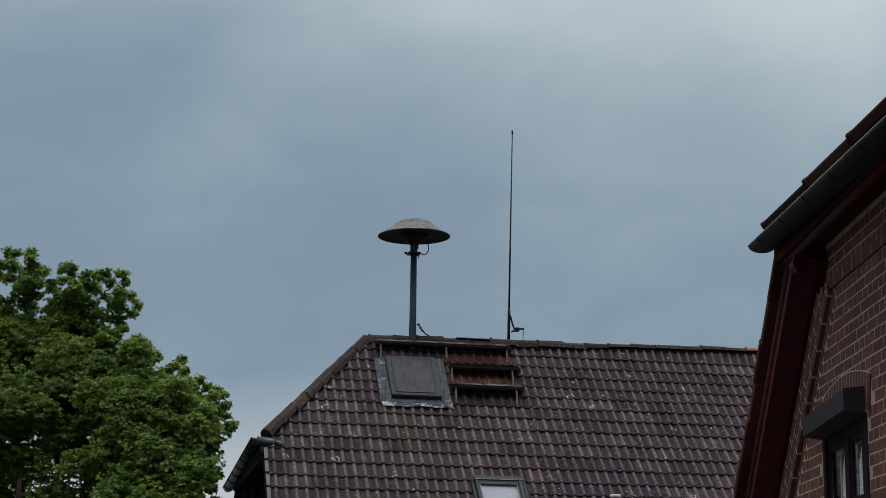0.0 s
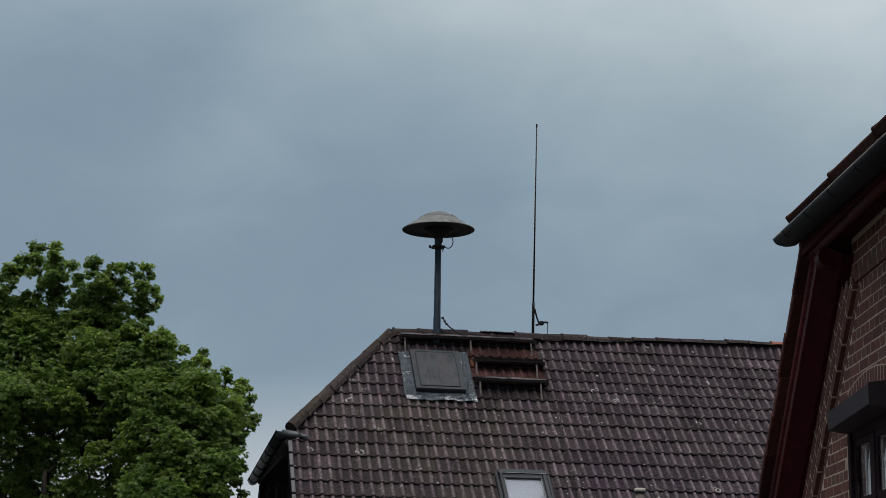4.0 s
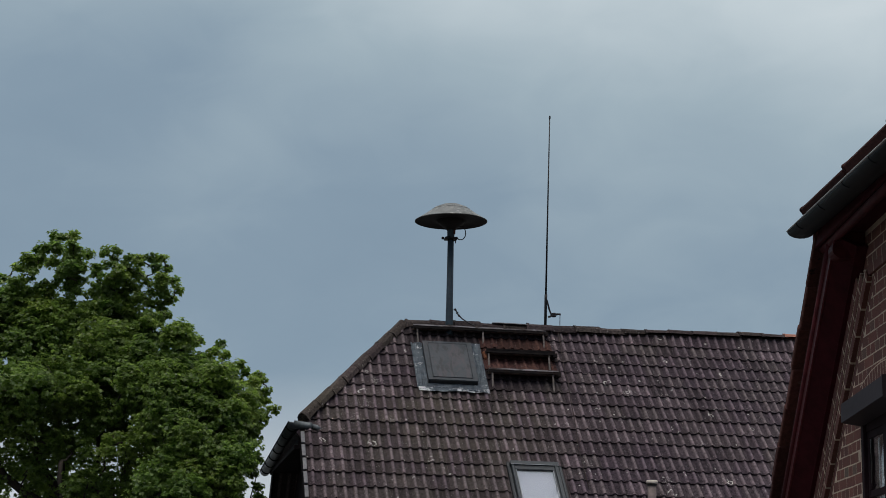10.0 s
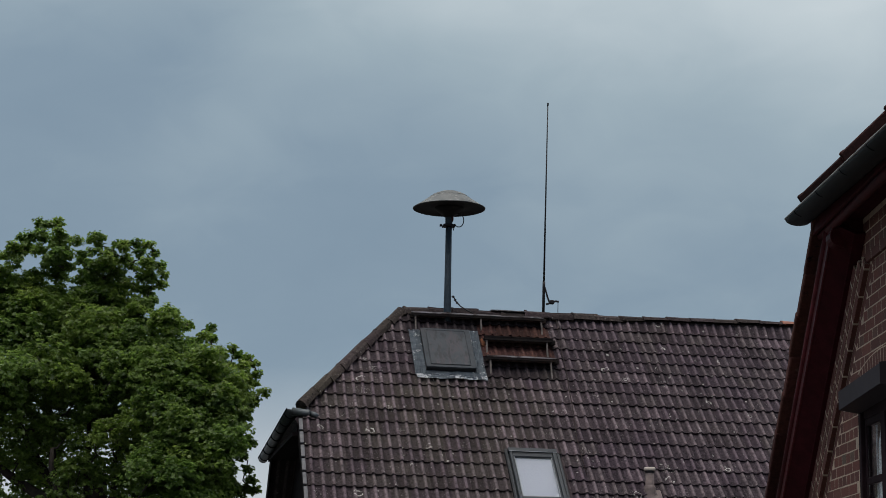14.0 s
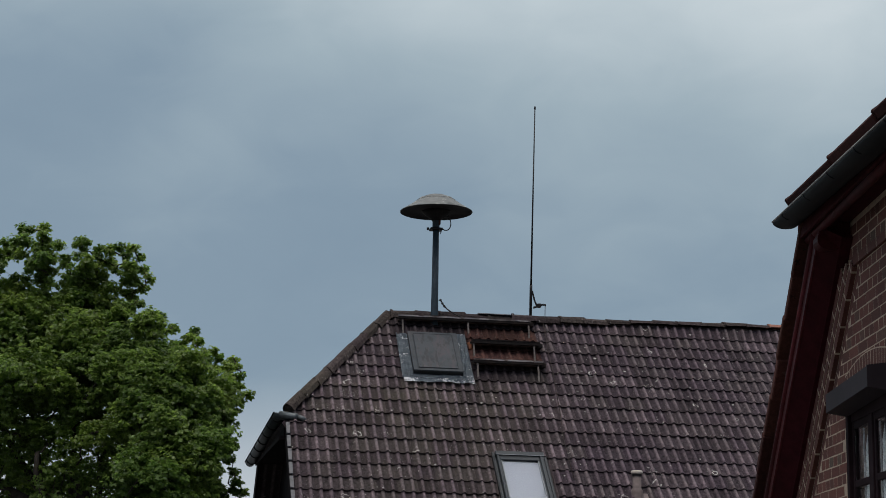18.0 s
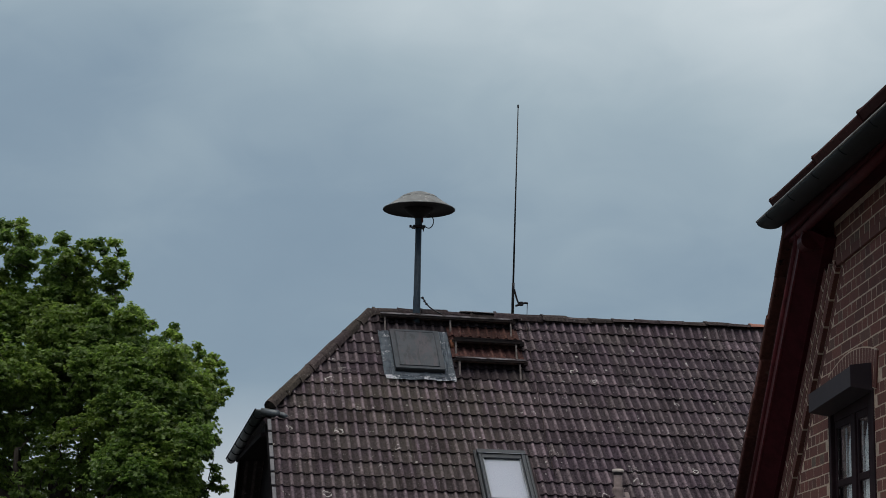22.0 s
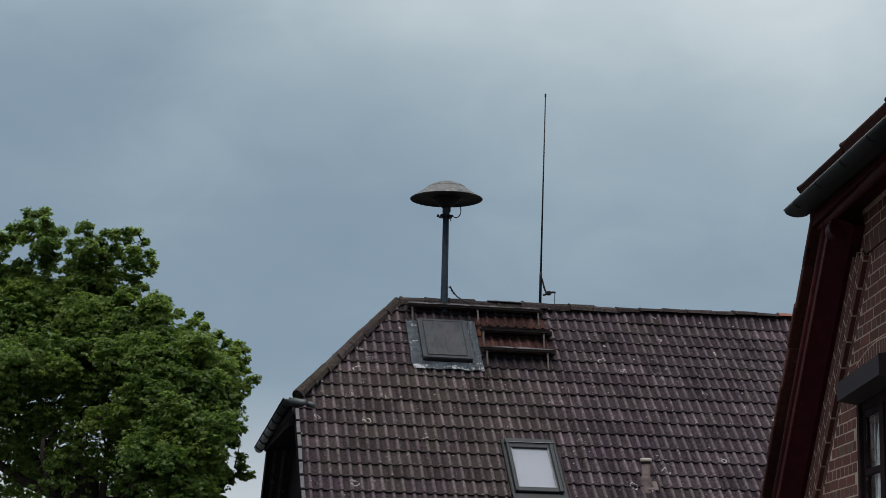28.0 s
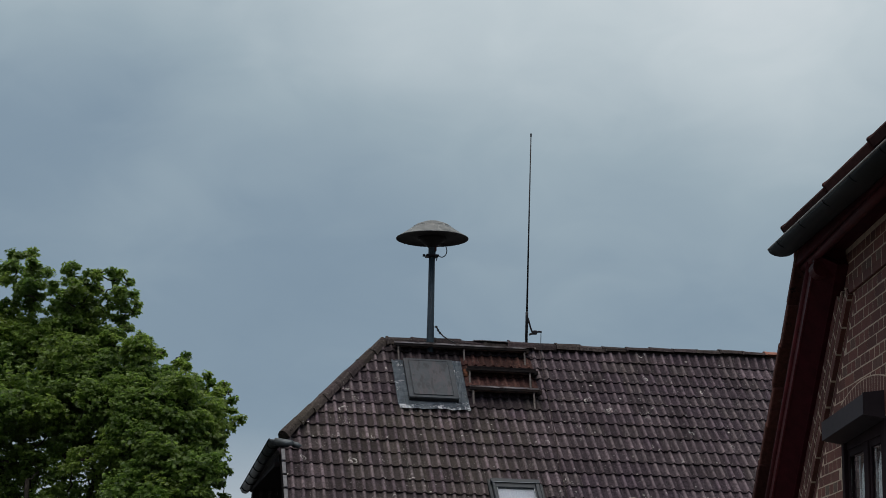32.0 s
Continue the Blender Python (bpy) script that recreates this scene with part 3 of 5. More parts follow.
    part("verge_board", box(-VERGE + 0.03, -VERGE + 0.06, EAVE_V, HIP_V - 0.1, -0.2, 0.06), M_WALL, house, "dark verge board", ROOF_BACK)
    # gutter along the half hip
    r = 0.085
    ends = (Vector((-1.875, -hy - 0.16, hz - 0.025)), Vector((-1.92, hy + 0.95, hz - 0.33)))
    arcs = [math.pi + math.pi * i / 10 for i in range(11)]
    bm = bmesh.new()
    secs = [([bm.verts.new(e + Vector((q * math.cos(t), 0, q * math.sin(t) + o))) for t in arcs]) for e in ends for q, o in ((r, 0), (r - 0.008, 0.002))]
    o0, i0, o1, i1 = secs
    for k in range(10):
        bm.faces.new((o0[k], o0[k + 1], o1[k + 1], o1[k]))
        bm.faces.new((i0[k], i1[k], i1[k + 1], i0[k + 1]))
    bm.faces.new((o0[0], o1[0], i1[0], i0[0]))
    bm.faces.new((o0[10], i0[10], i1[10], o1[10]))
    bm.faces.new(o0)
    bm.faces.new(o1[::-1])
    gut = part("gutter", bm, M_ZINC, house, "weathered zinc half-round gutter", None, True)
    part("rolled_edge", tube([e + Vector((-r, 0, 0)) for e in ends], 0.012, 6), M_ZINC_DARK, gut, "", None, True)
    for i in range(7):
        c = ends[0].lerp(ends[1], 0.06 + 0.145 * i)
        part("bracket", tube([c + Vector(((r + 0.004) * math.cos(t), 0, (r + 0.004) * math.sin(t))) for t in arcs], 0.012, 5), M_ZINC_DARK, gut)
    c = ends[0]
    part("end_run", tube([c + Vector((0.0, 0.05, -0.03)), c + Vector((0.23, 0.0, -0.06)), c + Vector((0.26, 0, -0.062))], 0.062, 12), M_ZINC, gut, "", None, True)
    part("outlet", tube([c + Vector((0.26, 0.0, -0.06)), c + Vector((0.33, -0.02, -0.075)), c + Vector((0.38, -0.04, -0.11))], 0.045, 12, 0.038), M_ZINC, gut, "bent zinc outlet stub", None, True)
    # ridge and hip caps
    def cap(length):
        """Angular ridge cap: sloping cheeks and a flat crown, thicker at the lapping end."""
        one = bmesh.new()
        secs = []
        for y, s in ((0.0, 1.1), (0.04, 1.09), (0.05, 1.0), (length, 0.95)):
            o = [(-0.13, -0.065), (-0.108, 0.012), (-0.058, 0.054), (-0.025, 0.066), (0.025, 0.066), (0.058, 0.054), (0.108, 0.012), (0.13, -0.065)]
            secs.append([one.verts.new((y, a * s, b * s)) for a, b in o])
        for a_, b_ in zip(secs, secs[1:]):
            for i in range(7):
                one.faces.new((a_[i], a_[i + 1], b_[i + 1], b_[i]))
        one.faces.new(secs[0])
        one.faces.new(secs[-1][::-1])
        return one

    def rough_cap():
        one = cap(0.44)
        for v_ in one.verts:
            v_.co += Vector((rng.uniform(-1, 1), rng.uniform(-1, 1), rng.uniform(-1, 1))) * 0.01
        return one

    caps = [mesh_of("ridge_tile", rough_cap(), M_RIDGE) for i in range(5)]
    cap_mesh = caps[0]
    part("ridge_bedding", box(0.0, ROOF_END, -0.06, 0.06, RIDGE - 0.1, RIDGE + 0.045, None, 0.02), M_RIDGE, house, "dark mortar bedding")
    part("ridge_bedding", box(0.0, ROOF_END - 3.0, -0.06, 0.06, -0.1, 0.047, None, 0.02), M_RIDGE, house, "dark mortar bedding", pose(3.0, 0, RIDGE, 0, -0.75, 0))
    u = 0.05
    n_ = 0
    while u < ROOF_END - 0.1:
        old = u < 6.5
        low = 1.0 - 0.45 * min(1.0, max(0.0, (u - 2.3) / 1.5))     # flatter caps past the antenna
        me = caps[n_ % 5]
        if not old:
            me = cap_mesh.copy()
            me.materials.clear()
            me.materials.append(M_RED_TILE)
        ob = part("ridge_tile", me, None, house, "" if old else "orange-red newer ridge tile", pose(u, rng.uniform(-0.015, 0.015), RIDGE + (0.05 if u > 2.2 else 0.056) + 0.004 * u + 0.011 * max(0.0, u - 3.0) + 0.066 * (1 - low) + rng.uniform(-0.015, 0.012) * low, rng.uniform(-4, 4), rng.uniform(-2.2, 1.6) * low, rng.uniform(-2, 2)) @ Matrix.Diagonal((1, 1, low, 1)))
        u += 0.405
        n_ += 1
    part("ridge_sheet", prism([(1.5, -0.075), (1.62, -0.1), (2.32, -0.09), (2.36, -0.06), (2.3, 0.1), (1.52, 0.1)], 0.012, pose(0, 0, RIDGE + 0.118, 0, 0.3, 0)), M_SHEET, house, "pale zinc sheet laid over the ridge")
    p_top = Vector((0.02, 0, RIDGE))
    p_low = Vector((HIP_U - 0.03, -hy, hz))
    for sgn in (1, -1):
        lo = Vector((p_low.x, p_low.y * sgn, p_low.z))
        d = (p_top - lo).normalized()
        zax = Vector((-0.35, -0.35 * sgn, 1))
        zax = (zax - d * zax.dot(d)).normalized()
        yax = zax.cross(d)
        rot = Matrix((d, yax, zax)).transposed().to_4x4()
        step = (p_top - lo).length / 8
        for i in range(8):
            m = Matrix.Translation(lo + d * (i * step - 0.03)) @ rot @ pose(0, 0, 0.104 - 0.0075 * i, rng.uniform(-4, 4), rng.uniform(-2.0, 1.5), rng.uniform(-1.5, 1.5))
            part("hip_tile", caps[i % 5], None, house, "", m @ Matrix.Diagonal((1, 0.76, 0.85, 1)))
    # roof hatch
    hatch = part("roof_hatch", box(0.265, 1.05, -1.62, -0.6, 0.0, 0.14, None, 0.006), M_HATCH_DARK, house, "grey sheet-metal roof hatch, closed", RM)
    part("lid", box(0.26, 1.055, -1.615, -0.59, 0.14, 0.153, None, 0.004), M_HATCH, hatch, "dull grey sheet lid")
    part("lid_panel", box(0.335, 0.975, -1.555, -0.65, 0.15, 0.159, None, 0.012), M_HATCH_PANEL, hatch, "raised blotchy panel")
    for a0, a1, b0, b1, z in ((0.085, 0.28, -1.72, -0.56, 0.07), (1.045, 1.22, -1.72, -0.5, 0.07), (0.24, 1.1, -1.72, -1.62, 0.075), (0.1, 1.22, -1.81, -1.715, 0.078), (0.09, 1.06, -0.62, -0.5, 0.05)):
        one = bmesh.new()
        nx, ny = 12, 10
        ragged = b0 < -1.8
        vs = [[one.verts.new((a0 + (a1 - a0) * i / nx, b0 + (b1 - b0) * j / ny + (rng.uniform(-0.02, 0.02) if ragged and j == 0 else 0), z + rng.uniform(-0.006, 0.006))) for j in range(ny + 1)] for i in range(nx + 1)]
        for i in range(nx):
            for j in range(ny):
                one.faces.new((vs[i][j], vs[i + 1][j], vs[i + 1][j + 1], vs[i][j + 1]))
        bmesh.ops.solidify(one, geom=list(one.faces), thickness=0.02)
        part("flashing", one, M_FLASH_FLAKY if ragged else M_FLASH, hatch, "flaking pale lead flashing" if ragged else "grey-blue lead flashing")
    part("hinge", box(1.165, 1.235, -0.98, -0.8, 0.05, 0.13, pose(0, 0, 0, 4, 0, 6), 0.02), M_RUST_BRIGHT, hatch, "orange rusted hinge block")
    # skylight
    # dark base reaches past the frame as a border, for the shadow round it
    sk = part("skylight", box(1.235, 2.065, -4.630, -3.40, 0.0, 0.052, None, 0.004), M_HATCH_DARK, house, "closed roof window with grey frame and white blind", RM @ Matrix.Translation((0.015, -0.04, 0)))
    for nm, lim in (("frame_side", (1.285, 1.325, -4.610, -3.47, 0.05, 0.12)), ("frame_side", (1.935, 1.995, -4.610, -3.47, 0.05, 0.12)), ("frame_top", (1.27, 2.01, -3.535, -3.45, 0.05, 0.125)), ("frame_head", (1.325, 1.935, -3.63, -3.535, 0.05, 0.105)), ("frame_bottom", (1.325, 1.935, -4.610, -4.540, 0.05, 0.11))):
        part(nm, box(*lim, None, 0.008), M_ALU, sk)
    part("sash", box(1.325, 1.345, -4.540, -3.56, 0.05, 0.1, None, 0.003), M_ALU, sk)
    part("sash", box(1.912, 1.935, -4.540, -3.56, 0.05, 0.1, None, 0.003), M_ALU, sk)
    part("sash", box(1.345, 1.912, -4.540, -4.515, 0.05, 0.1, None, 0.003), M_ALU, sk)
    part("blind", box(1.34, 1.917, -4.530, -3.56, 0.05, 0.06), M_BLIND, sk, "plain white blind")
    pane = part("pane", box(1.34, 1.917, -4.530, -3.56, 0.082, 0.088), M_GLASS, sk)
    pane.visible_shadow = False
    bm = box(1.24, 2.06, -4.750, -4.620, 0.05, 0.07, None, 0.004)
    box(1.25, 1.28, -4.630, -3.45, 0.045, 0.06, None, 0.003, bm)
    box(2.02, 2.05, -4.630, -3.45, 0.045, 0.06, None, 0.003, bm)
    part("apron", bm, M_ALU, sk, "grey metal flashing apron")
    # thin pale strips laid on as highlights of the frame edges
    for lim in ((1.345, 1.355, -4.51, -3.64, 0.09, 0.104), (1.9, 1.91, -4.51, -3.64, 0.09, 0.104), (1.345, 1.91, -4.52, -4.51, 0.09, 0.104), (1.28, 2.0, -3.546, -3.538, 0.122, 0.13)):
        part("bright_bead", box(*lim), M_HIGHLIGHT, sk, "pale strip for a highlight on the frame")
    # vent pipe, upright
    vx, vy, vz = 3.30, -4.38 * math.cos(radians(PITCH)), RIDGE - 4.38 * math.sin(radians(PITCH))
    vent = part("vent_pipe", lathe([(0.13, -0.1), (0.092, 0.03), (0.084, 0.12), (0.086, 0.15), (0.07, 0.17), (0.064, 0.18), (0.064, 0.4), (0.05, 0.4), (0.05, 0.3)], 20), M_VENT, house, "clay-brown vent pipe with a pale cap", pose(vx + 0.01, vy + 0.02, vz), True)
    part("cap", lathe([(0.0, 0.445), (0.074, 0.44), (0.085, 0.43), (0.085, 0.4), (0.078, 0.39), (0.0, 0.39)], 20), M_VENT_CAP, vent, "pale weathered cap", None, True)
    # near-black ring put round the pipe for the shade under its cap
    part("shadow_gap", lathe([(0.068, 0.352), (0.068, 0.392)], 20), M_HOOD_IN, vent, "dark ring for the shade below the cap", None, True)
    part("base_plate", box(-0.02, 0.17, -0.1, 0.1, 0.045, 0.066, None, 0.01), M_VENT, vent, "", pose(0, 0, 0, PITCH))
    # a brown cable runs down the slope from the antenna
    way = [(2.60, -0.05), (2.57, -0.5), (2.54, -0.97), (2.53, -1.4), (2.50, -1.9), (2.455, -2.6), (2.41, -3.1), (2.40, -3.5), (2.41, -3.99)]
    part("roof_cable", tube([(u_ + 0.008 * (i_ % 2), v_, 0.07) for i_, (u_, v_) in enumerate(way)], 0.007, 6), M_RUST_DARK, house, "thin brown cable down the tiles", RM, True)
    # tiles: those nearest and in view as single pieces, the rest as one
    t_mesh = mesh_of("roof_tile", tile_bmesh(), M_TILE, True)
    t_rust = mesh_of("roof_tile", tile_bmesh(), M_TILE_RUST, True)
    t_short = mesh_of("roof_tile", tile_bmesh(0.26), M_TILE_SOOT_SHADE, True)
    t_soot_shade = mesh_of("roof_tile", tile_bmesh(), M_TILE_SOOT_SHADE, True)
    rest = bmesh.new()
    singles = 0
    ncol = int((ROOF_END - VERGE) / TILE_W)
    for r_i, v in enumerate(ROW_V):
        for c_i in range(ncol):
            u = VERGE + 0.06 + c_i * TILE_W + 0.004 * math.sin(r_i * 2.3)
            top_v = min(v + 0.36, 0.0)
            if u + TILE_W < hip_edge(v):
                continue
            m = pose(u, v + rng.uniform(-0.006, 0.006), rng.uniform(-0.003, 0.003), rng.uniform(-0.5, 0.5), rng.uniform(-0.5, 0.5), rng.uniform(-0.45, 0.45))
            cut = v > HIP_V - 0.36 and u < hip_edge(top_v) + 0.02
            over_ridge = r_i == 0
            if over_ridge:
                # the top course kicks up under the ridge, more so towards the far end
                m = m @ pose(0, 0, 0, 2 + 0.9 * u + 2.0 * max(0.0, u - 3.0) + 3.0 * min(1.0, max(0.0, (u - 2.3) / 1.5)), 0, 0)
            if 1.27 - TILE_W * 0.7 < u < 2.0 and -4.75 < v < -3.58:
                continue
            rust = 1.1 < u < 2.3 and -1.45 < v < -0.2
            # tiles below the steps and above the hatch, darkened for soot and shadow
            soot_shade = (1.1 < u < 2.25 and -1.7 < v < -1.35) or (-0.05 < u < 1.15 and v > -0.6)
            near = (not cut) and (not over_ridge) and 1 <= r_i <= 14 and u < 5.9
            if near and singles < 300 and (r_i >= 3 or rust or soot_shade or u < 3.0):
                part("roof_tile", t_soot_shade if soot_shade else t_rust if rust else t_mesh, None, slope, "", m)
                singles += 1
                continue
            if over_ridge and (rust or soot_shade):
                part("roof_tile", t_short, None, slope, "", m)
                continue
            one = tile_bmesh(0.26 if over_ridge else 0.36)
            bmesh.ops.transform(one, matrix=m, verts=one.verts)
            if cut:
                nrm = Vector((HIP_V, -HIP_U, 0)).normalized()
                bmesh.ops.bisect_plane(one, geom=list(one.verts) + list(one.edges) + list(one.faces), plane_co=(-0.03, 0, 0), plane_no=nrm if nrm.x < 0 else -nrm, clear_outer=True)
            add_to(rest, one)
    ob = part("tile_field", rest, M_TILE_I, slope, "brown double-roll roof tiles", None, True)
    ob["kind"] = "stuff"
    return house


HOUSE = build_house()


# ---- siren, antenna and steps on the roof ----
def build_siren():
    siren = thing("siren", HM @ pose(0.763, -0.15, RIDGE - 0.034, 0, 0, 0), "grey mushroom-shaped roof siren on a slate-blue pole above the ridge", "siren")
    part("pole", lathe([(0.062, -0.1), (0.06, 0.32), (0.057, 0.34), (0.051, 1.56), (0.0, 1.56)], 24), M_POLE, siren, "slate-blue painted steel pole", None, True)
    part("foot_sleeve", lathe([(0.092, -0.02), (0.09, 0.03), (0.072, 0.05), (0.066, 0.06)], 24), M_ZINC_DARK, siren, "", None, True)
    hood = part("hood", lathe([(0.592, 0.0), (0.6, 0.003), (0.6, 0.009), (0.578, 0.022), (0.45, 0.102), (0.345, 0.178), (0.305, 0.205), (0.275, 0.234), (0.15, 0.285), (0.0, 0.302)], 64), M_DISH, siren, "domed grey hood with pale lichen", pose(0, 0, 1.793, 0.0, -0.6, 0), True)
    part("underside", lathe([(0.592, 0.0), (0.5, 0.03), (0.3, 0.035), (0.16, 0.0), (0.0, 0.0)], 64), M_HOOD_IN, hood, "dark hollow underside", None, True)
    part("crown_seam", lathe([(0.318, 0.196), (0.32, 0.202), (0.31, 0.207), (0.296, 0.215)], 64), M_DISH, hood, "raised ring seam", None, True)
    part("stator", lathe([(0.0, -0.14), (0.07, -0.14), (0.095, -0.11), (0.15, -0.075), (0.2, -0.03), (0.24, 0.02), (0.0, 0.03)], 32), M_HOOD_IN, siren, "dark motor housing below the hood", pose(0, 0, 1.79), True)
    part("neck", lathe([(0.058, 1.52), (0.06, 1.56), (0.062, 1.78), (0.075, 1.8), (0.075, 1.86), (0.0, 1.86)], 24), M_POLE, siren, "", None, True)
    part("clamp", box(-0.105, 0.105, -0.085, 0.085, 1.485, 1.525, None, 0.01), M_DARK_STEEL, siren, "dark pipe clamp")
    part("rust_strap", box(0.035, 0.068, -0.055, 0.03, 1.58, 1.77, None, 0.006), M_RUST_STRAP, siren, "rust-brown strap beside the neck")
    part("bolt", tube([(-0.12, -0.02, 1.505), (-0.155, -0.02, 1.505)], 0.022, 6), M_DARK_STEEL, siren)
    pts = [(0.06, -0.05, 1.74)] + [(0.155 + 0.085 * math.cos(t), -0.05, 1.6 + 0.115 * math.sin(t)) for t in [radians(120 - 20 * i) for i in range(14)]] + [(0.075, -0.06, 1.46), (0.066, -0.06, 1.42)]
    part("cable", tube(pts, 0.008, 6), M_CABLE, siren, "loop of black cable", None, True)
    part("lower_cable", tube([(0.06, -0.05, 0.315), (0.095, -0.05, 0.31), (0.13, -0.06, 0.24), (0.2, -0.08, 0.16), (0.3, -0.12, 0.09), (0.4, -0.14, 0.04)], 0.011, 6), M_CABLE, siren, "", None, True)
    for z, x in ((0.312, 0.085), (0.26, 0.118), (0.215, 0.15)):
        part("insulator", lathe([(0.0, -0.02), (0.017, -0.016), (0.019, 0.016), (0.0, 0.02)], 10), M_CABLE, siren, "", pose(x, -0.055, z, 0, 30, 0))
    return siren


def build_antenna():
    an = thing("antenna", HM @ pose(2.405, 0, RIDGE + 0.05, 0, 0.75, 0), "thin dark whip antenna clamped behind the ridge", "antenna")
    part("mast", tube([(0, 0, -0.3), (0, 0, 0.5), (0, 0, 0.52), (0, 0, 0.6)], 0.024, 10), M_DARK_STEEL, an, "", None, True)
    part("whip", tube([(0, 0, 0.55), (0.002, 0, 2.0), (0.006, 0, 3.66)], 0.017, 8, 0.009), M_DARK_STEEL, an, "thin black whip", None, True)
    part("tip", lathe([(0.0, -0.04), (0.015, -0.03), (0.015, 0.02), (0.0, 0.03)], 8), M_DARK_STEEL, an, "", pose(0.006, 0, 3.67))
    part("stay", tube([(0.02, 0, 0.5), (0.06, -0.02, 0.34), (0.1, -0.03, 0.24)], 0.015, 7), M_DARK_STEEL, an)
    part("arm", tube([(0.04, -0.02, 0.215), (0.1, -0.03, 0.235), (0.2, -0.03, 0.275), (0.25, -0.03, 0.27)], 0.018, 7), M_DARK_STEEL, an)
    part("clamp", box(0.1, 0.17, -0.06, 0.0, 0.22, 0.29, None, 0.01), M_DARK_STEEL, an)
    part("cable", tube([(0.24, -0.03, 0.27), (0.235, -0.05, 0.1), (0.225, -0.12, -0.08), (0.23, -0.3, -0.24)], 0.006, 6), M_CABLE, an)
    return an


def build_steps():
    """Three railed service steps bracketed off the slope."""
    out = []
    for u0, u1, z, nf, cols in ((0.16, 2.34, 6.745, -0.27, (0.22, 1.3, 2.31)), (1.28, 2.39, 6.325, -0.72, (1.31, 2.3)), (1.25, 2.36, 5.955, -1.1, (1.3, 2.28))):
        st = thing("roof_step", HM @ pose((u0 + u1) / 2, nf, z), "rusty steel service step bracketed to the tiled roof", "roof step", "service steps on the roof")
        w = (u1 - u0) / 2
        part("tread", box(-w, w, 0.0, 0.27, -0.02, 0.012, None, 0.004), M_STEP, st, "rust-brown steel tread")
        part("front_lip", box(-w - 0.01, w + 0.01, -0.03, 0.0, -0.04, 0.016, None, 0.005), M_STEP, st)
        part("end_bracket", box(w - 0.03, w + 0.05, -0.02, 0.2, -0.07, 0.0, None, 0.008), M_STEP, st)
        part("edge_strip", box(-w - 0.01, w + 0.0, -0.036, 0.0, 0.014 if 6.1 < z < 6.6 else 0.004, 0.028), M_STEP if 6.1 < z < 6.6 else M_GREY_STEP, st, "greyed worn front edge")
        for y in (0.07, 0.14, 0.21):
            part("rib", box(-w, w, y, y + 0.012, -0.045, -0.018), M_RUST, st)
        for u in cols:
            x = u - (u0 + u1) / 2
            part("strut", box(x - 0.014, x + 0.014, 0.0, 0.022, -0.335, -0.02, pose(0, 0, 0, -15.5, 0, 0), 0.003), M_STRUT, st, "rusty flat strut")
            part("bracket", tube([(x, 0.01, -0.28), (x, 0.26, -0.02)], 0.011, 6), M_RUST, st)
        out.append(st)
    return out


SIREN = build_siren()
ANTENNA = build_antenna()
build_steps()


# ---- the brick house ----
# wall space: x away along the gable wall, y out from the wall (towards the street), z up
WALL_O = Vector((3.0689, 12.4893, 0.0))
_p = radians(-0.634)
WM = Matrix(((math.sin(_p), -math.cos(_p), 0, WALL_O.x), (math.cos(_p), math.sin(_p), 0, WALL_O.y), (0, 0, 1, 0), (0, 0, 0, 1)))
RAKE = 0.905
RAKE_A = math.atan(RAKE)
SOFFIT_Z = 5.10      # height of the rake soffit at x = 0 on the wall
HALF_Z = 4.69        # underside of the half-hip eave
MID = -1.1           # middle of the gable
COURSE = 0.0798
STRING_Z = 4.338     # foot of the string course


def rake_z(x, up=0.0):
    d = abs(x - MID) + MID
    return SOFFIT_Z + up - RAKE * d


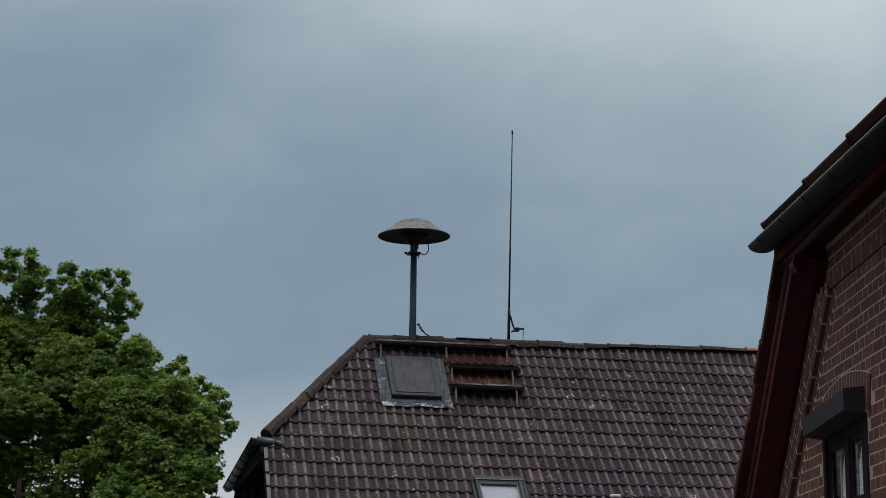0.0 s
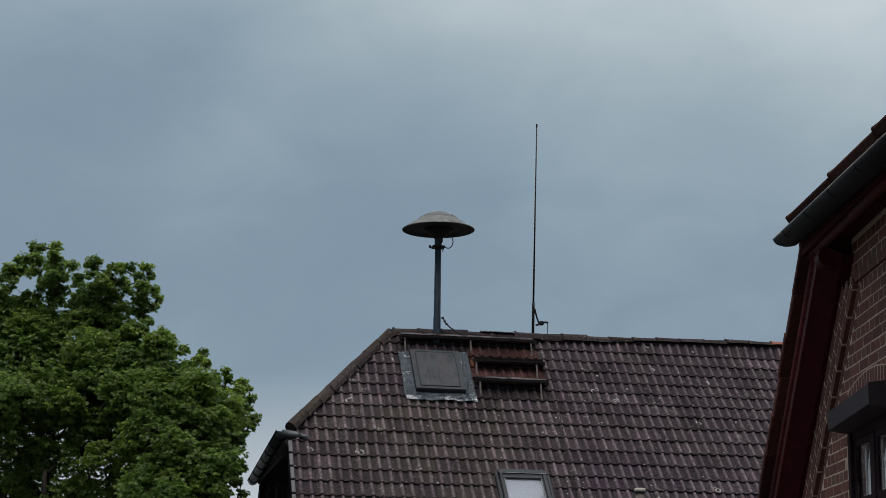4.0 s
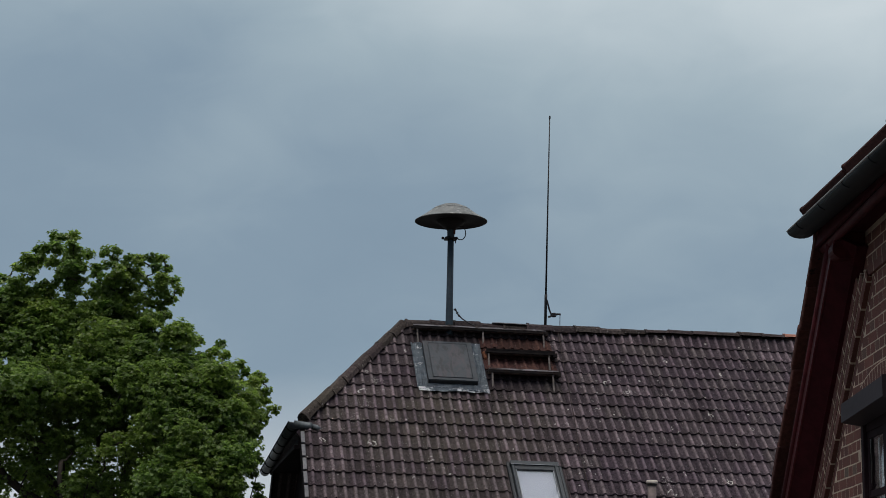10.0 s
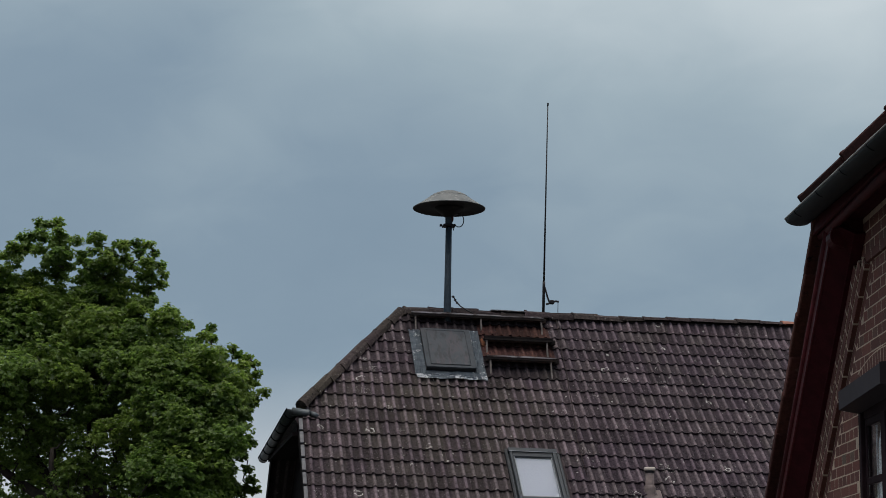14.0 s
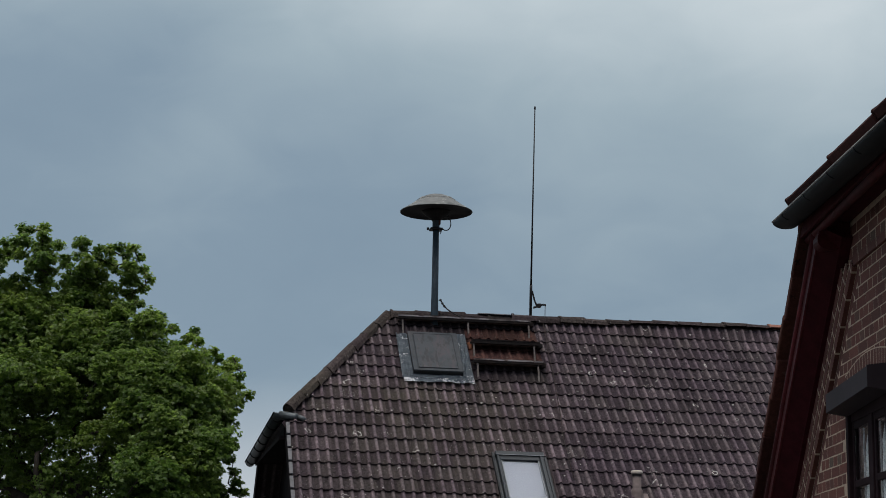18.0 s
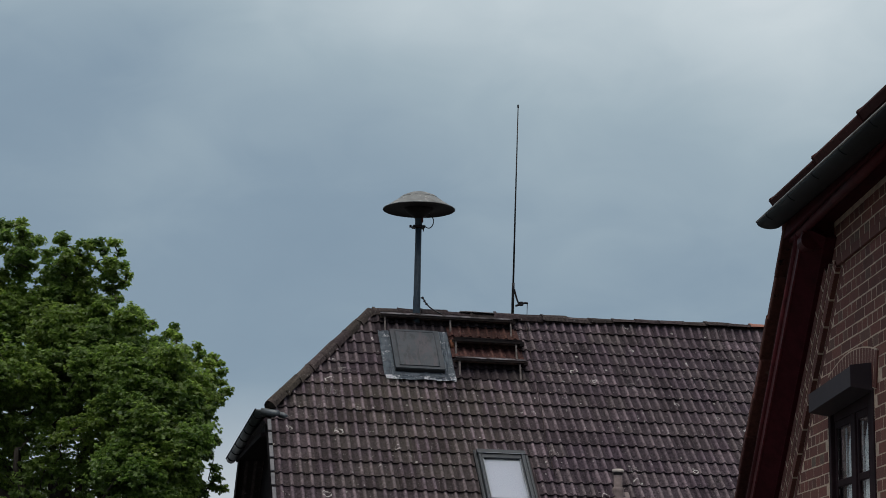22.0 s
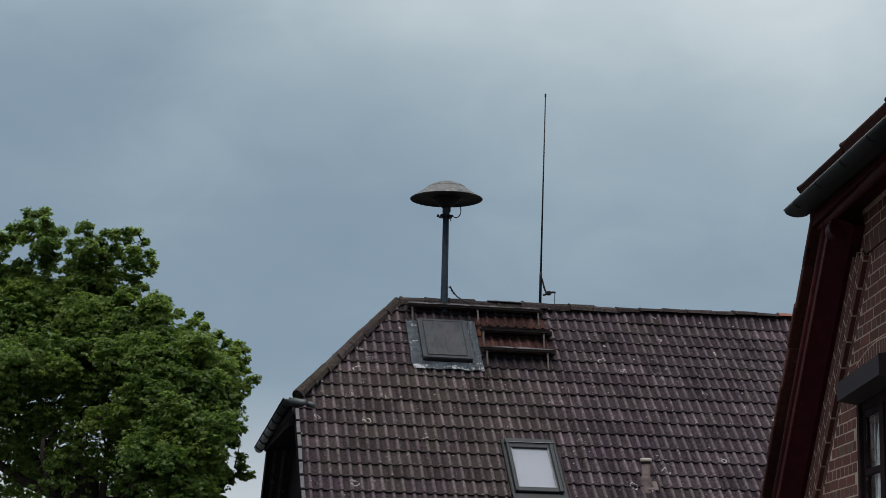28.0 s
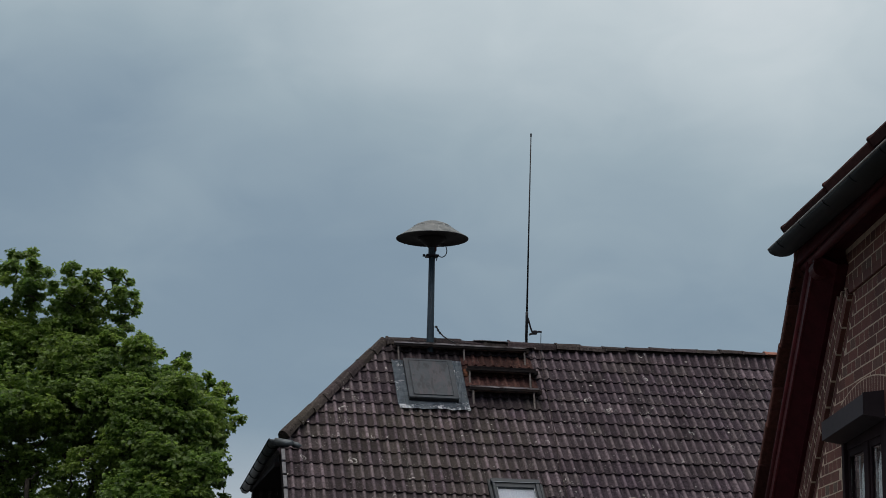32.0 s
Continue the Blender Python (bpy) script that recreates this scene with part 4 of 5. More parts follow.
def build_brick_house():
    rng = random.Random(9)
    h = thing("brick_house", WM, "red-brown brick house with a half-hipped gable and dark red painted eaves", "house")
    foot = (SOFFIT_Z - 2.0) / RAKE
    x_far, x_near = foot, 2 * MID - foot
    xt = (SOFFIT_Z - HALF_Z) / RAKE
    # window opening limits
    wx0, wx1, wz0, wz1 = -0.60, 0.58, 2.05, 3.45
    # wall in four solid pieces round the opening
    def wallpiece(nm, o):
        return part(nm, prism(o, -0.3, Matrix(((1, 0, 0, 0), (0, 0, 1, -0.0008), (0, 1, 0, 0), (0, 0, 0, 1)))), M_MORTAR, h, "pale mortar of the brick gable wall")
    gable = wallpiece("gable_wall", [(wx1, 0), (x_far, 0), (x_far, 2.0), (xt, HALF_Z), (wx1, HALF_Z)])
    wallpiece("gable_wall", [(x_near, 0), (wx0, 0), (wx0, HALF_Z), (2 * MID - xt, HALF_Z), (x_near, 2.0)])
    wallpiece("gable_wall", [(wx0, wz1), (wx1, wz1), (wx1, HALF_Z), (wx0, HALF_Z)])
    wallpiece("gable_wall", [(wx0, 0), (wx1, 0), (wx1, wz0), (wx0, wz0)])
    part("far_wall", box(x_far - 0.3, x_far, -8, -0.32, 0, 2.0), M_MORTAR, h)
    part("near_wall", box(x_near, x_near + 0.3, -8, -0.32, 0, 2.0), M_MORTAR, h)
    part("rear_wall", box(x_near, x_far, -8.3, -8, 0, 2.0), M_MORTAR, h)
    # roof: two slabs and the half hip
    for nm, s in (("roof_slope", 1), ("near_roof_slope", -1)):
        apex_z = rake_z(MID) + 0.2
        e_x = foot - MID + 0.45
        bm = bmesh.new()
        ya, yb = 0.2, -8.4
        # cut back at the half hip
        zc = HALF_Z + 0.3
        xc = (apex_z + 0.2 - zc) / RAKE
        def vert(x, y, z):
            return bm.verts.new((MID + s * x, y, z))
        zt = lambda x: apex_z + 0.2 - RAKE * x
        a = [vert(0, ya - (zt(0) - zc) / 1.0, zt(0)), vert(xc, ya, zt(xc)), vert(e_x, ya, zt(e_x)), vert(e_x, yb, zt(e_x)), vert(0, yb, zt(0))]
        b = [bm.verts.new(v.co - Vector((0, 0, 0.22))) for v in a]
        bm.faces.new(a)
        bm.faces.new(b[::-1])
        for i in range(5):
            bm.faces.new((a[i], a[(i + 1) % 5], b[(i + 1) % 5], b[i]))
        part(nm, bm, M_EAVE_TILE, h, "red-brown tiled roof slope")
    apex_z = rake_z(MID) + 0.2
    zc = HALF_Z + 0.3
    xc = (apex_z + 0.2 - zc) / RAKE
    bm = bmesh.new()
    q = [(MID, 0.2 - (apex_z + 0.2 - zc), apex_z + 0.2), (MID + xc + 0.02, 0.3, zc - 0.1), (MID - xc - 0.02, 0.3, zc - 0.1)]
    a = [bm.verts.new(p) for p in q]
    b = [bm.verts.new(Vector(p) - Vector((0, 0.02, 0.1))) for p in q]
    bm.faces.new(a)
    bm.faces.new(b[::-1])
    for i in range(3):
        bm.faces.new((a[i], a[(i + 1) % 3], b[(i + 1) % 3], b[i]))
    part("half_hip", bm, M_EAVE_TILE, h, "red-brown tiled half hip")
    # barge boards on both rakes: broad board, bead and tile edge
    ang = math.degrees(RAKE_A)
    for s in (1, -1):
        def along(lo, hi, d0, d1, y0, y1, bev=0.006):
            # d: distance above the soffit line, square to the rake; lo, hi along the rake from the wall line
            m = Matrix.Translation((MID, 0, SOFFIT_Z - RAKE * MID)) @ Matrix.Diagonal((s, 1, 1, 1)) @ pose(0, 0, 0, 0, ang, 0)
            return box(lo, hi, y0, y1, d0, d1, m, bev)
        run = 1 / math.cos(RAKE_A)
        t0, t1 = (xt - MID - 0.05) * run, (foot - MID + 0.3) * run
        part("barge_board", along(t0, t1, -0.11, 0.03, 0.185, 0.212), M_RED_WOOD, h, "dark red barge board")
        roll = Matrix.Translation((MID, 0, SOFFIT_Z - RAKE * MID)) @ Matrix.Diagonal((s, 1, 1, 1)) @ pose(0, 0, 0, 0, ang, 0)
        part("rounded_edge", tube([roll @ Vector((t0, 0.203, 0.03)), roll @ Vector((t1, 0.203, 0.03))], 0.032, 12), M_RED_WOOD, h, "", None, True)
        part("bead", along(t0, t1, -0.125, -0.085, 0.2, 0.224, 0.008), M_RED_WOOD, h)
        part("barge_board", along(t0 - 0.05, t1, 0.03, 0.19, 0.16, 0.186), M_RED_WOOD, h, "dark red recessed upper board")
        cove = roll @ Matrix(((0, 0, 1, t0), (1, 0, 0, 0), (0, 1, 0, 0), (0, 0, 0, 1)))
        # sloping board and soffit take the darker red for the shade below the verge
        part("cove_board", prism([(0.214, -0.12), (0.19, -0.09), (0.05, -0.2), (0.05, -0.225), (0.085, -0.228)], t1 - t0, cove), M_RED_SHADED, h, "dark red sloping board under the verge")
        part("soffit", along(t0, t1, -0.235, -0.2, 0.0, 0.085, 0.004), M_RED_SHADED, h, "dark red boarded soffit")
        i = 0
        t = t0 - 0.12
        while t < t1:
            part("verge_tile", along(t, t + 0.42, 0.185 + 0.012 * ((i % 2)), 0.255, 0.1, 0.278 + rng.uniform(-0.004, 0.008), 0.008), M_VERGE_TILE, h)
            t += 0.405
            i += 1
    # half-hip eave: soffit, fascia, gutter, edge tiles
    ex0, ex1 = 2 * MID - 0.9, 0.9
    # eave soffit and fascia likewise carry their shade in the colour
    part("eave_soffit", box(ex0, ex1 - 0.1, 0.0, 0.24, HALF_Z, HALF_Z + 0.03), M_RED_SHADED, h, "dark red eave soffit")
    part("eave_fascia", box(ex0, ex1 - 0.06, 0.24, 0.27, HALF_Z - 0.03, HALF_Z + 0.16, None, 0.006), M_RED_SHADED, h, "dark red fascia board")
    part("eave_moulding", tube([(ex0, 0.2, HALF_Z - 0.035), (ex1 - 0.12, 0.2, HALF_Z - 0.035)], 0.036, 12), M_RED_WOOD, h, "rounded dark red moulding", None, True)
    # the eave falls a little towards the street corner
    fall = 0.038
    gy, gz, r = 0.372, 4.784, 0.1
    tip, tail = 0.79, -4.4
    bm = bmesh.new()
    arcs = [math.pi + math.pi * i / 12 for i in range(13)]
    gh = lambda x: gz - fall * (tip - x)

    def sect(x, q, o):
        return [bm.verts.new((x, gy + q * math.cos(t), gh(x) + o + q * 0.5 * math.sin(t))) for t in arcs]
    o0, i0, o1, i1 = sect(tail, r, 0), sect(tail, r - 0.008, 0.003), sect(tip, r, 0), sect(tip, r - 0.008, 0.003)
    for k in range(12):
        bm.faces.new((o0[k], o0[k + 1], o1[k + 1], o1[k]))
        bm.faces.new((i0[k], i1[k], i1[k + 1], i0[k + 1]))
    bm.faces.new((o0[0], o1[0], i1[0], i0[0]))
    bm.faces.new((o0[12], i0[12], i1[12], o1[12]))
    bm.faces.new(o0)
    bm.faces.new(o1[::-1])
    gut = part("gutter", bm, M_ZINC_DARK, h, "dark weathered zinc gutter", None, True)
    part("rolled_edge", tube([(tail, gy + r, gh(tail) + 0.004), (tip, gy + r, gz + 0.004)], 0.007, 8), M_LIP, gut, "", None, True)
    x = tip - 0.35
    while x > tail:
        part("bracket", tube([(x, gy + (r + 0.003) * math.cos(t), gh(x) + (r + 0.001) * 0.5 * math.sin(t)) for t in arcs[8:]], 0.0035, 5), M_ZINC_DARK, gut)
        x -= 0.72
    # lowest row of the half hip: broad edge pieces with a raised nib where they lap
    tilt_ = math.degrees(math.atan(fall))
    x, wide = 0.60, 1.36
    while x > tail + 0.3:
        m = pose(x, 0.415, 4.913 - 0.023 * (0.6 - x), 0, -tilt_ - 0.1, 0)
        part("eave_tile", box(-wide, 0.0, -0.34, 0.0, -0.075, 0.0, pose(0, 0, 0, -36, 0, 0), 0.01), M_EAVE_TILE, h, "", m)
        part("eave_tile_nib", box(-0.03, 0.012, -0.2, 0.004, -0.06, 0.006, pose(0, 0, 0, -36, 0, 0), 0.01), M_EAVE_TILE, h, "", m)
        x -= wide
        wide = 1.18
    # purlin end under the corner
    def purlin(px_, pz_):
        prof = [(-0.02, 0.0), (0.17, 0.0)] + [(0.17 + 0.07 * math.sin(t), 0.07 - 0.07 * math.cos(t)) for t in [radians(20 * i) for i in range(1, 10)]] + [(0.15, 0.15), (0.15, 0.2), (-0.02, 0.2)]
        return part("purlin", prism(prof, 0.15, Matrix(((0, 0, 1, px_), (1, 0, 0, 0), (0, 1, 0, pz_), (0, 0, 0, 1)))), M_RED_WOOD, h, "dark red purlin end with a rounded nose")
    purlin(0.33, HALF_Z - 0.2)
    # window
    win = part("window", box(wx0 + 0.02, wx1 - 0.02, -0.2, -0.19, wz0, wz1), M_ROOM, h, "dark brown two-casement window with pale curtains")
    for nm, lim in (("guide_rail", (wx0 - 0.03, wx0 + 0.03, -0.06, 0.01, wz0, wz1)), ("guide_rail", (wx1 - 0.05, wx1 + 0.02, -0.06, 0.01, wz0, wz1)), ("jamb", (wx0 + 0.03, -0.41, -0.08, -0.012, wz0, wz1)), ("head", (-0.41, wx1 - 0.05, -0.08, -0.014, wz1 - 0.2, wz1)), ("mullion", (-0.08, 0.04, -0.08, -0.008, wz0, wz1 - 0.2)), ("sill", (wx0 - 0.05, wx1 + 0.05, -0.13, 0.05, wz0 - 0.05, wz0))):
        part(nm, box(*lim, None, 0.005), M_FRAME, win)
    for a0, a1 in ((-0.41, -0.08), (0.04, 0.53)):
        for lim in ((a0, a0 + 0.03, -0.07, -0.02, wz0, wz1 - 0.2), (a1 - 0.045, a1, -0.07, -0.02, wz0, wz1 - 0.2), (a0 + 0.03, a1 - 0.045, -0.07, -0.02, wz1 - 0.25, wz1 - 0.2), (a0 + 0.03, a1 - 0.045, -0.06, -0.02, 2.78, 2.83)):
            part("casement_bar", box(*lim, None, 0.004), M_FRAME, win)
        pane = part("pane", box(a0 + 0.03, a1 - 0.045, -0.034, -0.03, wz0, wz1 - 0.25), M_GLASS, win)
        pane.visible_shadow = False
        part("curtain", prism([(a0 + 0.03, wz0), (a0 + 0.24, wz0), (a0 + 0.2, wz1 - 0.4), (a0 + 0.12, wz1 - 0.29), (a0 + 0.03, wz1 - 0.26)], 0.01, Matrix(((1, 0, 0, 0), (0, 0, 1, -0.056), (0, 1, 0, 0), (0, 0, 0, 1)))), M_CURTAIN, win, "pale half-drawn curtain")
        part("inner_curtain_edge", box(a0 + 0.27, a0 + 0.285, -0.06, -0.05, wz0, wz1 - 0.26), M_CURTAIN, win)
    sb = part("shutter_box", prism([(0.0, 3.30), (0.15, 3.325), (0.15, 3.46), (0.0, 3.48)], wx1 - wx0 + 0.03, Matrix(((0, 0, 1, wx0 - 0.015), (1, 0, 0, 0), (0, 1, -0.03, 0.036), (0, 0, 0, 1)))), M_BOX, h, "anthracite roller shutter box")
    part("end_cap", prism([(0.0, 3.295), (0.155, 3.32), (0.155, 3.465), (0.0, 3.485)], 0.012, Matrix(((0, 0, 1, wx0 - 0.028), (1, 0, 0, 0), (0, 1, -0.03, 0.0364), (0, 0, 0, 1)))), M_BOX, sb)
    # bricks
    stretcher = mesh_of("brick", box(0, 0.249, -0.02, 0.0, 0, 0.07, None, 0.001), M_BRICK)
    header = mesh_of("brick", box(0, 0.119, -0.02, 0.0, 0, 0.07, None, 0.001), M_BRICK)
    rest = bmesh.new()
    count = 0
    arch_c, arch_r = 1.18, 2.5
    z = 4.579
    k = 0
    while z > 0.1:
        step = 0.13 if k % 2 == 0 else 0.26
        x = -0.2445 - 0.26 * 18 + (0.065 if k % 4 == 1 else 0.195 if k % 4 == 3 else 0.0)
        while x < x_far:
            w = step - 0.011
            inner = (SOFFIT_Z - 0.735 - z - 0.035) / 0.92     # the sloping border starts here
            if z > STRING_Z:
                inner = (SOFFIT_Z - z) / RAKE - 0.06
            near_inner = 2 * MID - inner
            ok = x + w < inner and x + w * 0.7 > near_inner
            if not ok and x + 0.04 < inner < x + w + 0.02 and z > 2.4:
                box(x, inner - 0.004, -0.02, 0.0, z, z + 0.07, None, 0, rest)
            cx = x + w / 2
            in_win = wx0 - 0.02 < cx < wx1 + 0.02 and wz0 - 0.05 < z + 0.03 < wz1 + 0.06
            in_arch = abs(cx + 0.1) < 0.64 and (cx + 0.1) ** 2 + (z + 0.03 - arch_c) ** 2 < (arch_r - 0.11) ** 2 and z > 3.38
            if ok and not in_win and not in_arch:
                jx, jz = rng.uniform(-0.003, 0.003), rng.uniform(-0.002, 0.002)
                if -1.3 < x < 2.1 and 2.5 < z and count < 292:
                    part("brick", header if k % 2 == 0 else stretcher, None, gable, "", pose(x + jx, rng.uniform(-0.0004, 0.0008), z + jz))
                    count += 1
                else:
                    box(x, x + w, -0.02, 0, z, z + 0.07, None, 0, rest) if z > 1.6 and x > -2.2 else None
            x += step
        z -= COURSE
        k += 1
    bands = bmesh.new()
    # sloping border: bricks on edge square to the rake, three bands corbelled out and a flush one below
    m0 = Matrix.Translation((MID, 0, SOFFIT_Z - RAKE * MID)) @ pose(0, 0, 0, 0, ang, 0)
    run = 1 / math.cos(RAKE_A)
    for d0, d1, out, st in ((-0.305, -0.23, 0.047, 0.125), (-0.39, -0.315, 0.042, 0.0), (-0.475, -0.4, 0.037, 0.08), (-0.545, -0.487, 0.0012, 0.0)):
        t = (xt - MID) * run - 0.5 + st
        while t < (foot - MID) * run:
            # the border stops under the string course
            stop = ((m0 @ Vector((0, 0, (d0 + d1) / 2))).z - STRING_Z - (0.012 if out > 0.01 else 0.055)) / math.sin(RAKE_A)
            if t + 0.245 > stop + 0.02:
                box(max(t, stop), t + 0.234, -0.02, out, d0, d1, m0, 0.002, rest)
                if out > 0.01:
                    box(max(t, stop), t + 0.25, -0.02, out - 0.0008, d0 + 0.0008, d1 + 0.01, m0, 0, bands)
            t += 0.25
    # proud string course below the eave
    x = 0.27
    while x > 2 * MID - 0.4:
        box(x - 0.239, x, -0.02, 0.024, STRING_Z, STRING_Z + 0.066, None, 0.002, rest)
        box(x - 0.25, x, -0.02, 0.0232, STRING_Z + 0.002, STRING_Z + 0.064, None, 0, bands)
        x -= 0.25
    # segmental arch over the window, bricks on end
    for i in range(18):
        a = radians(-15.0 + 30.0 * i / 17)
        m = Matrix.Translation((-0.1, 0, arch_c)) @ pose(0, 0, 0, 0, math.degrees(a), 0)
        box(-0.033, 0.033, -0.02, 0.011, arch_r - 0.26, arch_r - 0.008, m, 0.002, rest)
    spread = [radians(-15.6 + 31.2 * i / 16) for i in range(17)]
    o = [(-0.1 + arch_r * math.sin(t), arch_c + arch_r * math.cos(t)) for t in spread]
    o += [(-0.1 + (arch_r - 0.265) * math.sin(t), arch_c + (arch_r - 0.265) * math.cos(t)) for t in spread[::-1]]
    part("arch_mortar", prism(o, 0.025, Matrix(((1, 0, 0, 0), (0, 0, 1, -0.0148), (0, 1, 0, 0), (0, 0, 0, 1)))), M_MORTAR, gable, "pale mortar of the window arch")
    ob = part("band_mortar", bands, M_MORTAR, gable, "mortar of the proud brick bands")
    ob["kind"] = "stuff"
    ob = part("brick_rest", rest, M_BRICK, gable, "red-brown bricks")
    ob["kind"] = "stuff"
    return h


BRICK_HOUSE = build_brick_house()


# ---- the tree ----
LOBED = ((-112, 0.42), (-78, 0.5), (-52, 0.8), (-26, 0.62), (0, 1.0), (26, 0.62), (52, 0.8), (78, 0.5), (112, 0.42))


def leaf_cloud(rng, r, name, dense=1.0, tall=0.95):
    """A bough end: flattened sprays over the upper side of a rough ball, each of shoots with a whorl of drooping lobed leaves."""
    q = min(max(0.5 * r, 0.06), 0.17)
    k = max(3, int(dense * 2.3 * (r / q) ** 2))
    d = rng.normal(size=(k, 3))
    d[:, 2] = np.abs(d[:, 2] + 0.25) * np.where(rng.random(k) < 0.78, 1, -0.6)
    d /= np.linalg.norm(d, axis=1)[:, None]
    cen = d * ((r - 0.45 * q) * (0.5 + 0.5 * rng.random(k) ** 0.5))[:, None] * np.array((1, 1, tall))
    shoots = 10 if r > 0.25 else 5
    own = np.repeat(np.arange(k), shoots)
    off = np.clip(rng.normal(size=(len(own), 3)), -1.5, 1.5) * np.array((0.6, 0.6, 0.5)) * q
    off[:, 2] -= 0.4 * (off[:, 0] ** 2 + off[:, 1] ** 2) / q
    tip, out = cen[own] + off, d[own]
    # whorls
    w = 7
    n = len(tip) * w
    turn = np.tile(np.arange(w) * 2 * np.pi / w, len(tip)) + np.repeat(rng.uniform(0, 6.3, len(tip)), w) + rng.normal(size=n) * 0.35
    a = np.stack((np.cos(turn), np.sin(turn), rng.uniform(-1.15, 0.2, n)), 1) + np.repeat(out, w, 0) * 0.4
    a /= np.linalg.norm(a, axis=1)[:, None]
    up = np.array((0, -0.12, 0.62)) + rng.normal(size=(n, 3)) * 0.4 + np.repeat(out, w, 0) * 0.55
    side = np.cross(a, up)
    side /= np.linalg.norm(side, axis=1)[:, None]
    nrm = np.cross(side, a)
    foot = np.repeat(tip, w, 0) + a * rng.uniform(0.01, 0.045, n)[:, None]
    L = rng.uniform(0.029, 0.061, n)[:, None]
    rim = [foot]
    for deg, reach in LOBED:
        t = radians(deg)
        fold = 0.16 * abs(math.sin(t)) - 0.2 * reach * reach
        rim.append(foot + L * reach * (a * math.cos(t) + side * math.sin(t)) + nrm * L * fold)
    co = np.stack(rim, 1).reshape(-1, 3)
    m = len(rim)
    fan = np.array([(0, i, i + 1) for i in range(1, m - 1)])
    faces = (np.arange(n)[:, None, None] * m + fan[None]).reshape(-1, 3)
    me = bpy.data.meshes.new(name)
    me.vertices.add(len(co))
    me.vertices.foreach_set("co", co.astype(np.float32).ravel())
    me.loops.add(faces.size)
    me.loops.foreach_set("vertex_index", faces.astype(np.int32).ravel())
    me.polygons.add(len(faces))
    me.polygons.foreach_set("loop_start", np.arange(0, faces.size, 3, dtype=np.int32))
    me.update(calc_edges=True)
    me.materials.append(M_LEAF)
    return me


def build_tree():
    base = Vector((-5.15, 27.0, 0))
    tree = thing("tree", Matrix.Translation(base), "broad leafy green tree with a dense uneven crown", "tree")
    rng = np.random.default_rng(5)
    rnd = random.Random(6)
    part("trunk", tube([(0, 0, -0.1), (0.05, 0, 0.8), (-0.05, 0.05, 1.8), (0.08, 0, 2.8), (0.02, 0, 3.9)], 0.26, 14, 0.13), M_BARK, tree, "grey-brown trunk", None, True)
    # crown lobes: sideways, height, radius; tufts along the outline first
    crest = [
        (-1.07, 7.68, 0.15), (-0.85, 7.7, 0.12), (-1.18, 7.52, 0.14), (-1.01, 7.51, 0.18), (-0.8, 7.55, 0.12), (-0.58, 7.44, 0.11),
        (-0.64, 7.32, 0.11), (-1.39, 7.45, 0.1), (-1.51, 7.32, 0.14), (-1.29, 7.32, 0.15), (-1.07, 7.31, 0.15), (-0.82, 7.35, 0.15),
        (-1.61, 7.19, 0.12), (-1.4, 7.15, 0.15), (-0.71, 7.18, 0.14), (-1.78, 7.01, 0.1), (-1.6, 6.97, 0.15), (-1.92, 6.95, 0.1),
        (-1.86, 6.77, 0.09), (-1.71, 6.8, 0.11),
    ]
    knot = [
        (-0.29, 7.52, 0.08), (-0.15, 7.54, 0.09), (-0.2, 7.43, 0.05), (-0.25, 7.31, 0.1), (-0.12, 7.27, 0.13), (0.06, 7.45, 0.09),
        (0.04, 7.28, 0.12), (0.23, 7.42, 0.12), (0.39, 7.47, 0.08), (0.57, 7.45, 0.11), (0.47, 7.32, 0.11), (0.66, 7.32, 0.05),
        (0.25, 7.21, 0.13), (0.06, 7.1, 0.15), (-0.16, 7.09, 0.14), (0.33, 7.09, 0.07),
    ]
    shoulder = [
        (0.59, 7.14, 0.1), (0.74, 7.13, 0.1), (0.83, 6.98, 0.09), (0.66, 6.93, 0.13), (0.51, 6.96, 0.1), (0.78, 6.85, 0.08),
        (0.62, 6.74, 0.12), (0.49, 6.75, 0.11), (0.69, 6.62, 0.07), (0.47, 6.57, 0.12), (0.6, 6.51, 0.06), (0.36, 6.41, 0.1),
    ]
    rear = [
        (-0.41, 7.2, 0.11), (-0.35, 7.04, 0.18), (-0.46, 6.84, 0.17), (-0.77, 6.88, 0.2), (-1.12, 6.89, 0.15), (-1.43, 6.8, 0.1),
        (-0.88, 7.1, 0.15), (-0.08, 6.89, 0.2), (0.18, 6.9, 0.19), (0.34, 6.82, 0.16), (0.12, 6.64, 0.19), (-0.23, 6.68, 0.2),
        (0.25, 6.47, 0.15), (-0.48, 6.6, 0.2), (-0.83, 6.62, 0.2), (-1.17, 6.6, 0.18), (-1.51, 6.56, 0.15), (-1.78, 6.5, 0.13),
        (-1.74, 6.29, 0.15),
    ]
    slope = [
        (0.54, 6.27, 0.13), (0.78, 6.33, 0.12), (0.91, 6.45, 0.1), (1.04, 6.41, 0.05), (0.7, 6.17, 0.16), (0.98, 6.18, 0.15),
        (1.14, 6.18, 0.11), (1.27, 6.24, 0.08), (1.5, 6.1, 0.09), (1.59, 6.2, 0.05), (1.63, 6.03, 0.05), (1.35, 6.0, 0.11),
        (1.44, 5.89, 0.13), (1.23, 5.91, 0.15), (0.06, 6.39, 0.16), (-0.15, 6.27, 0.16), (0.31, 6.3, 0.15),
    ]
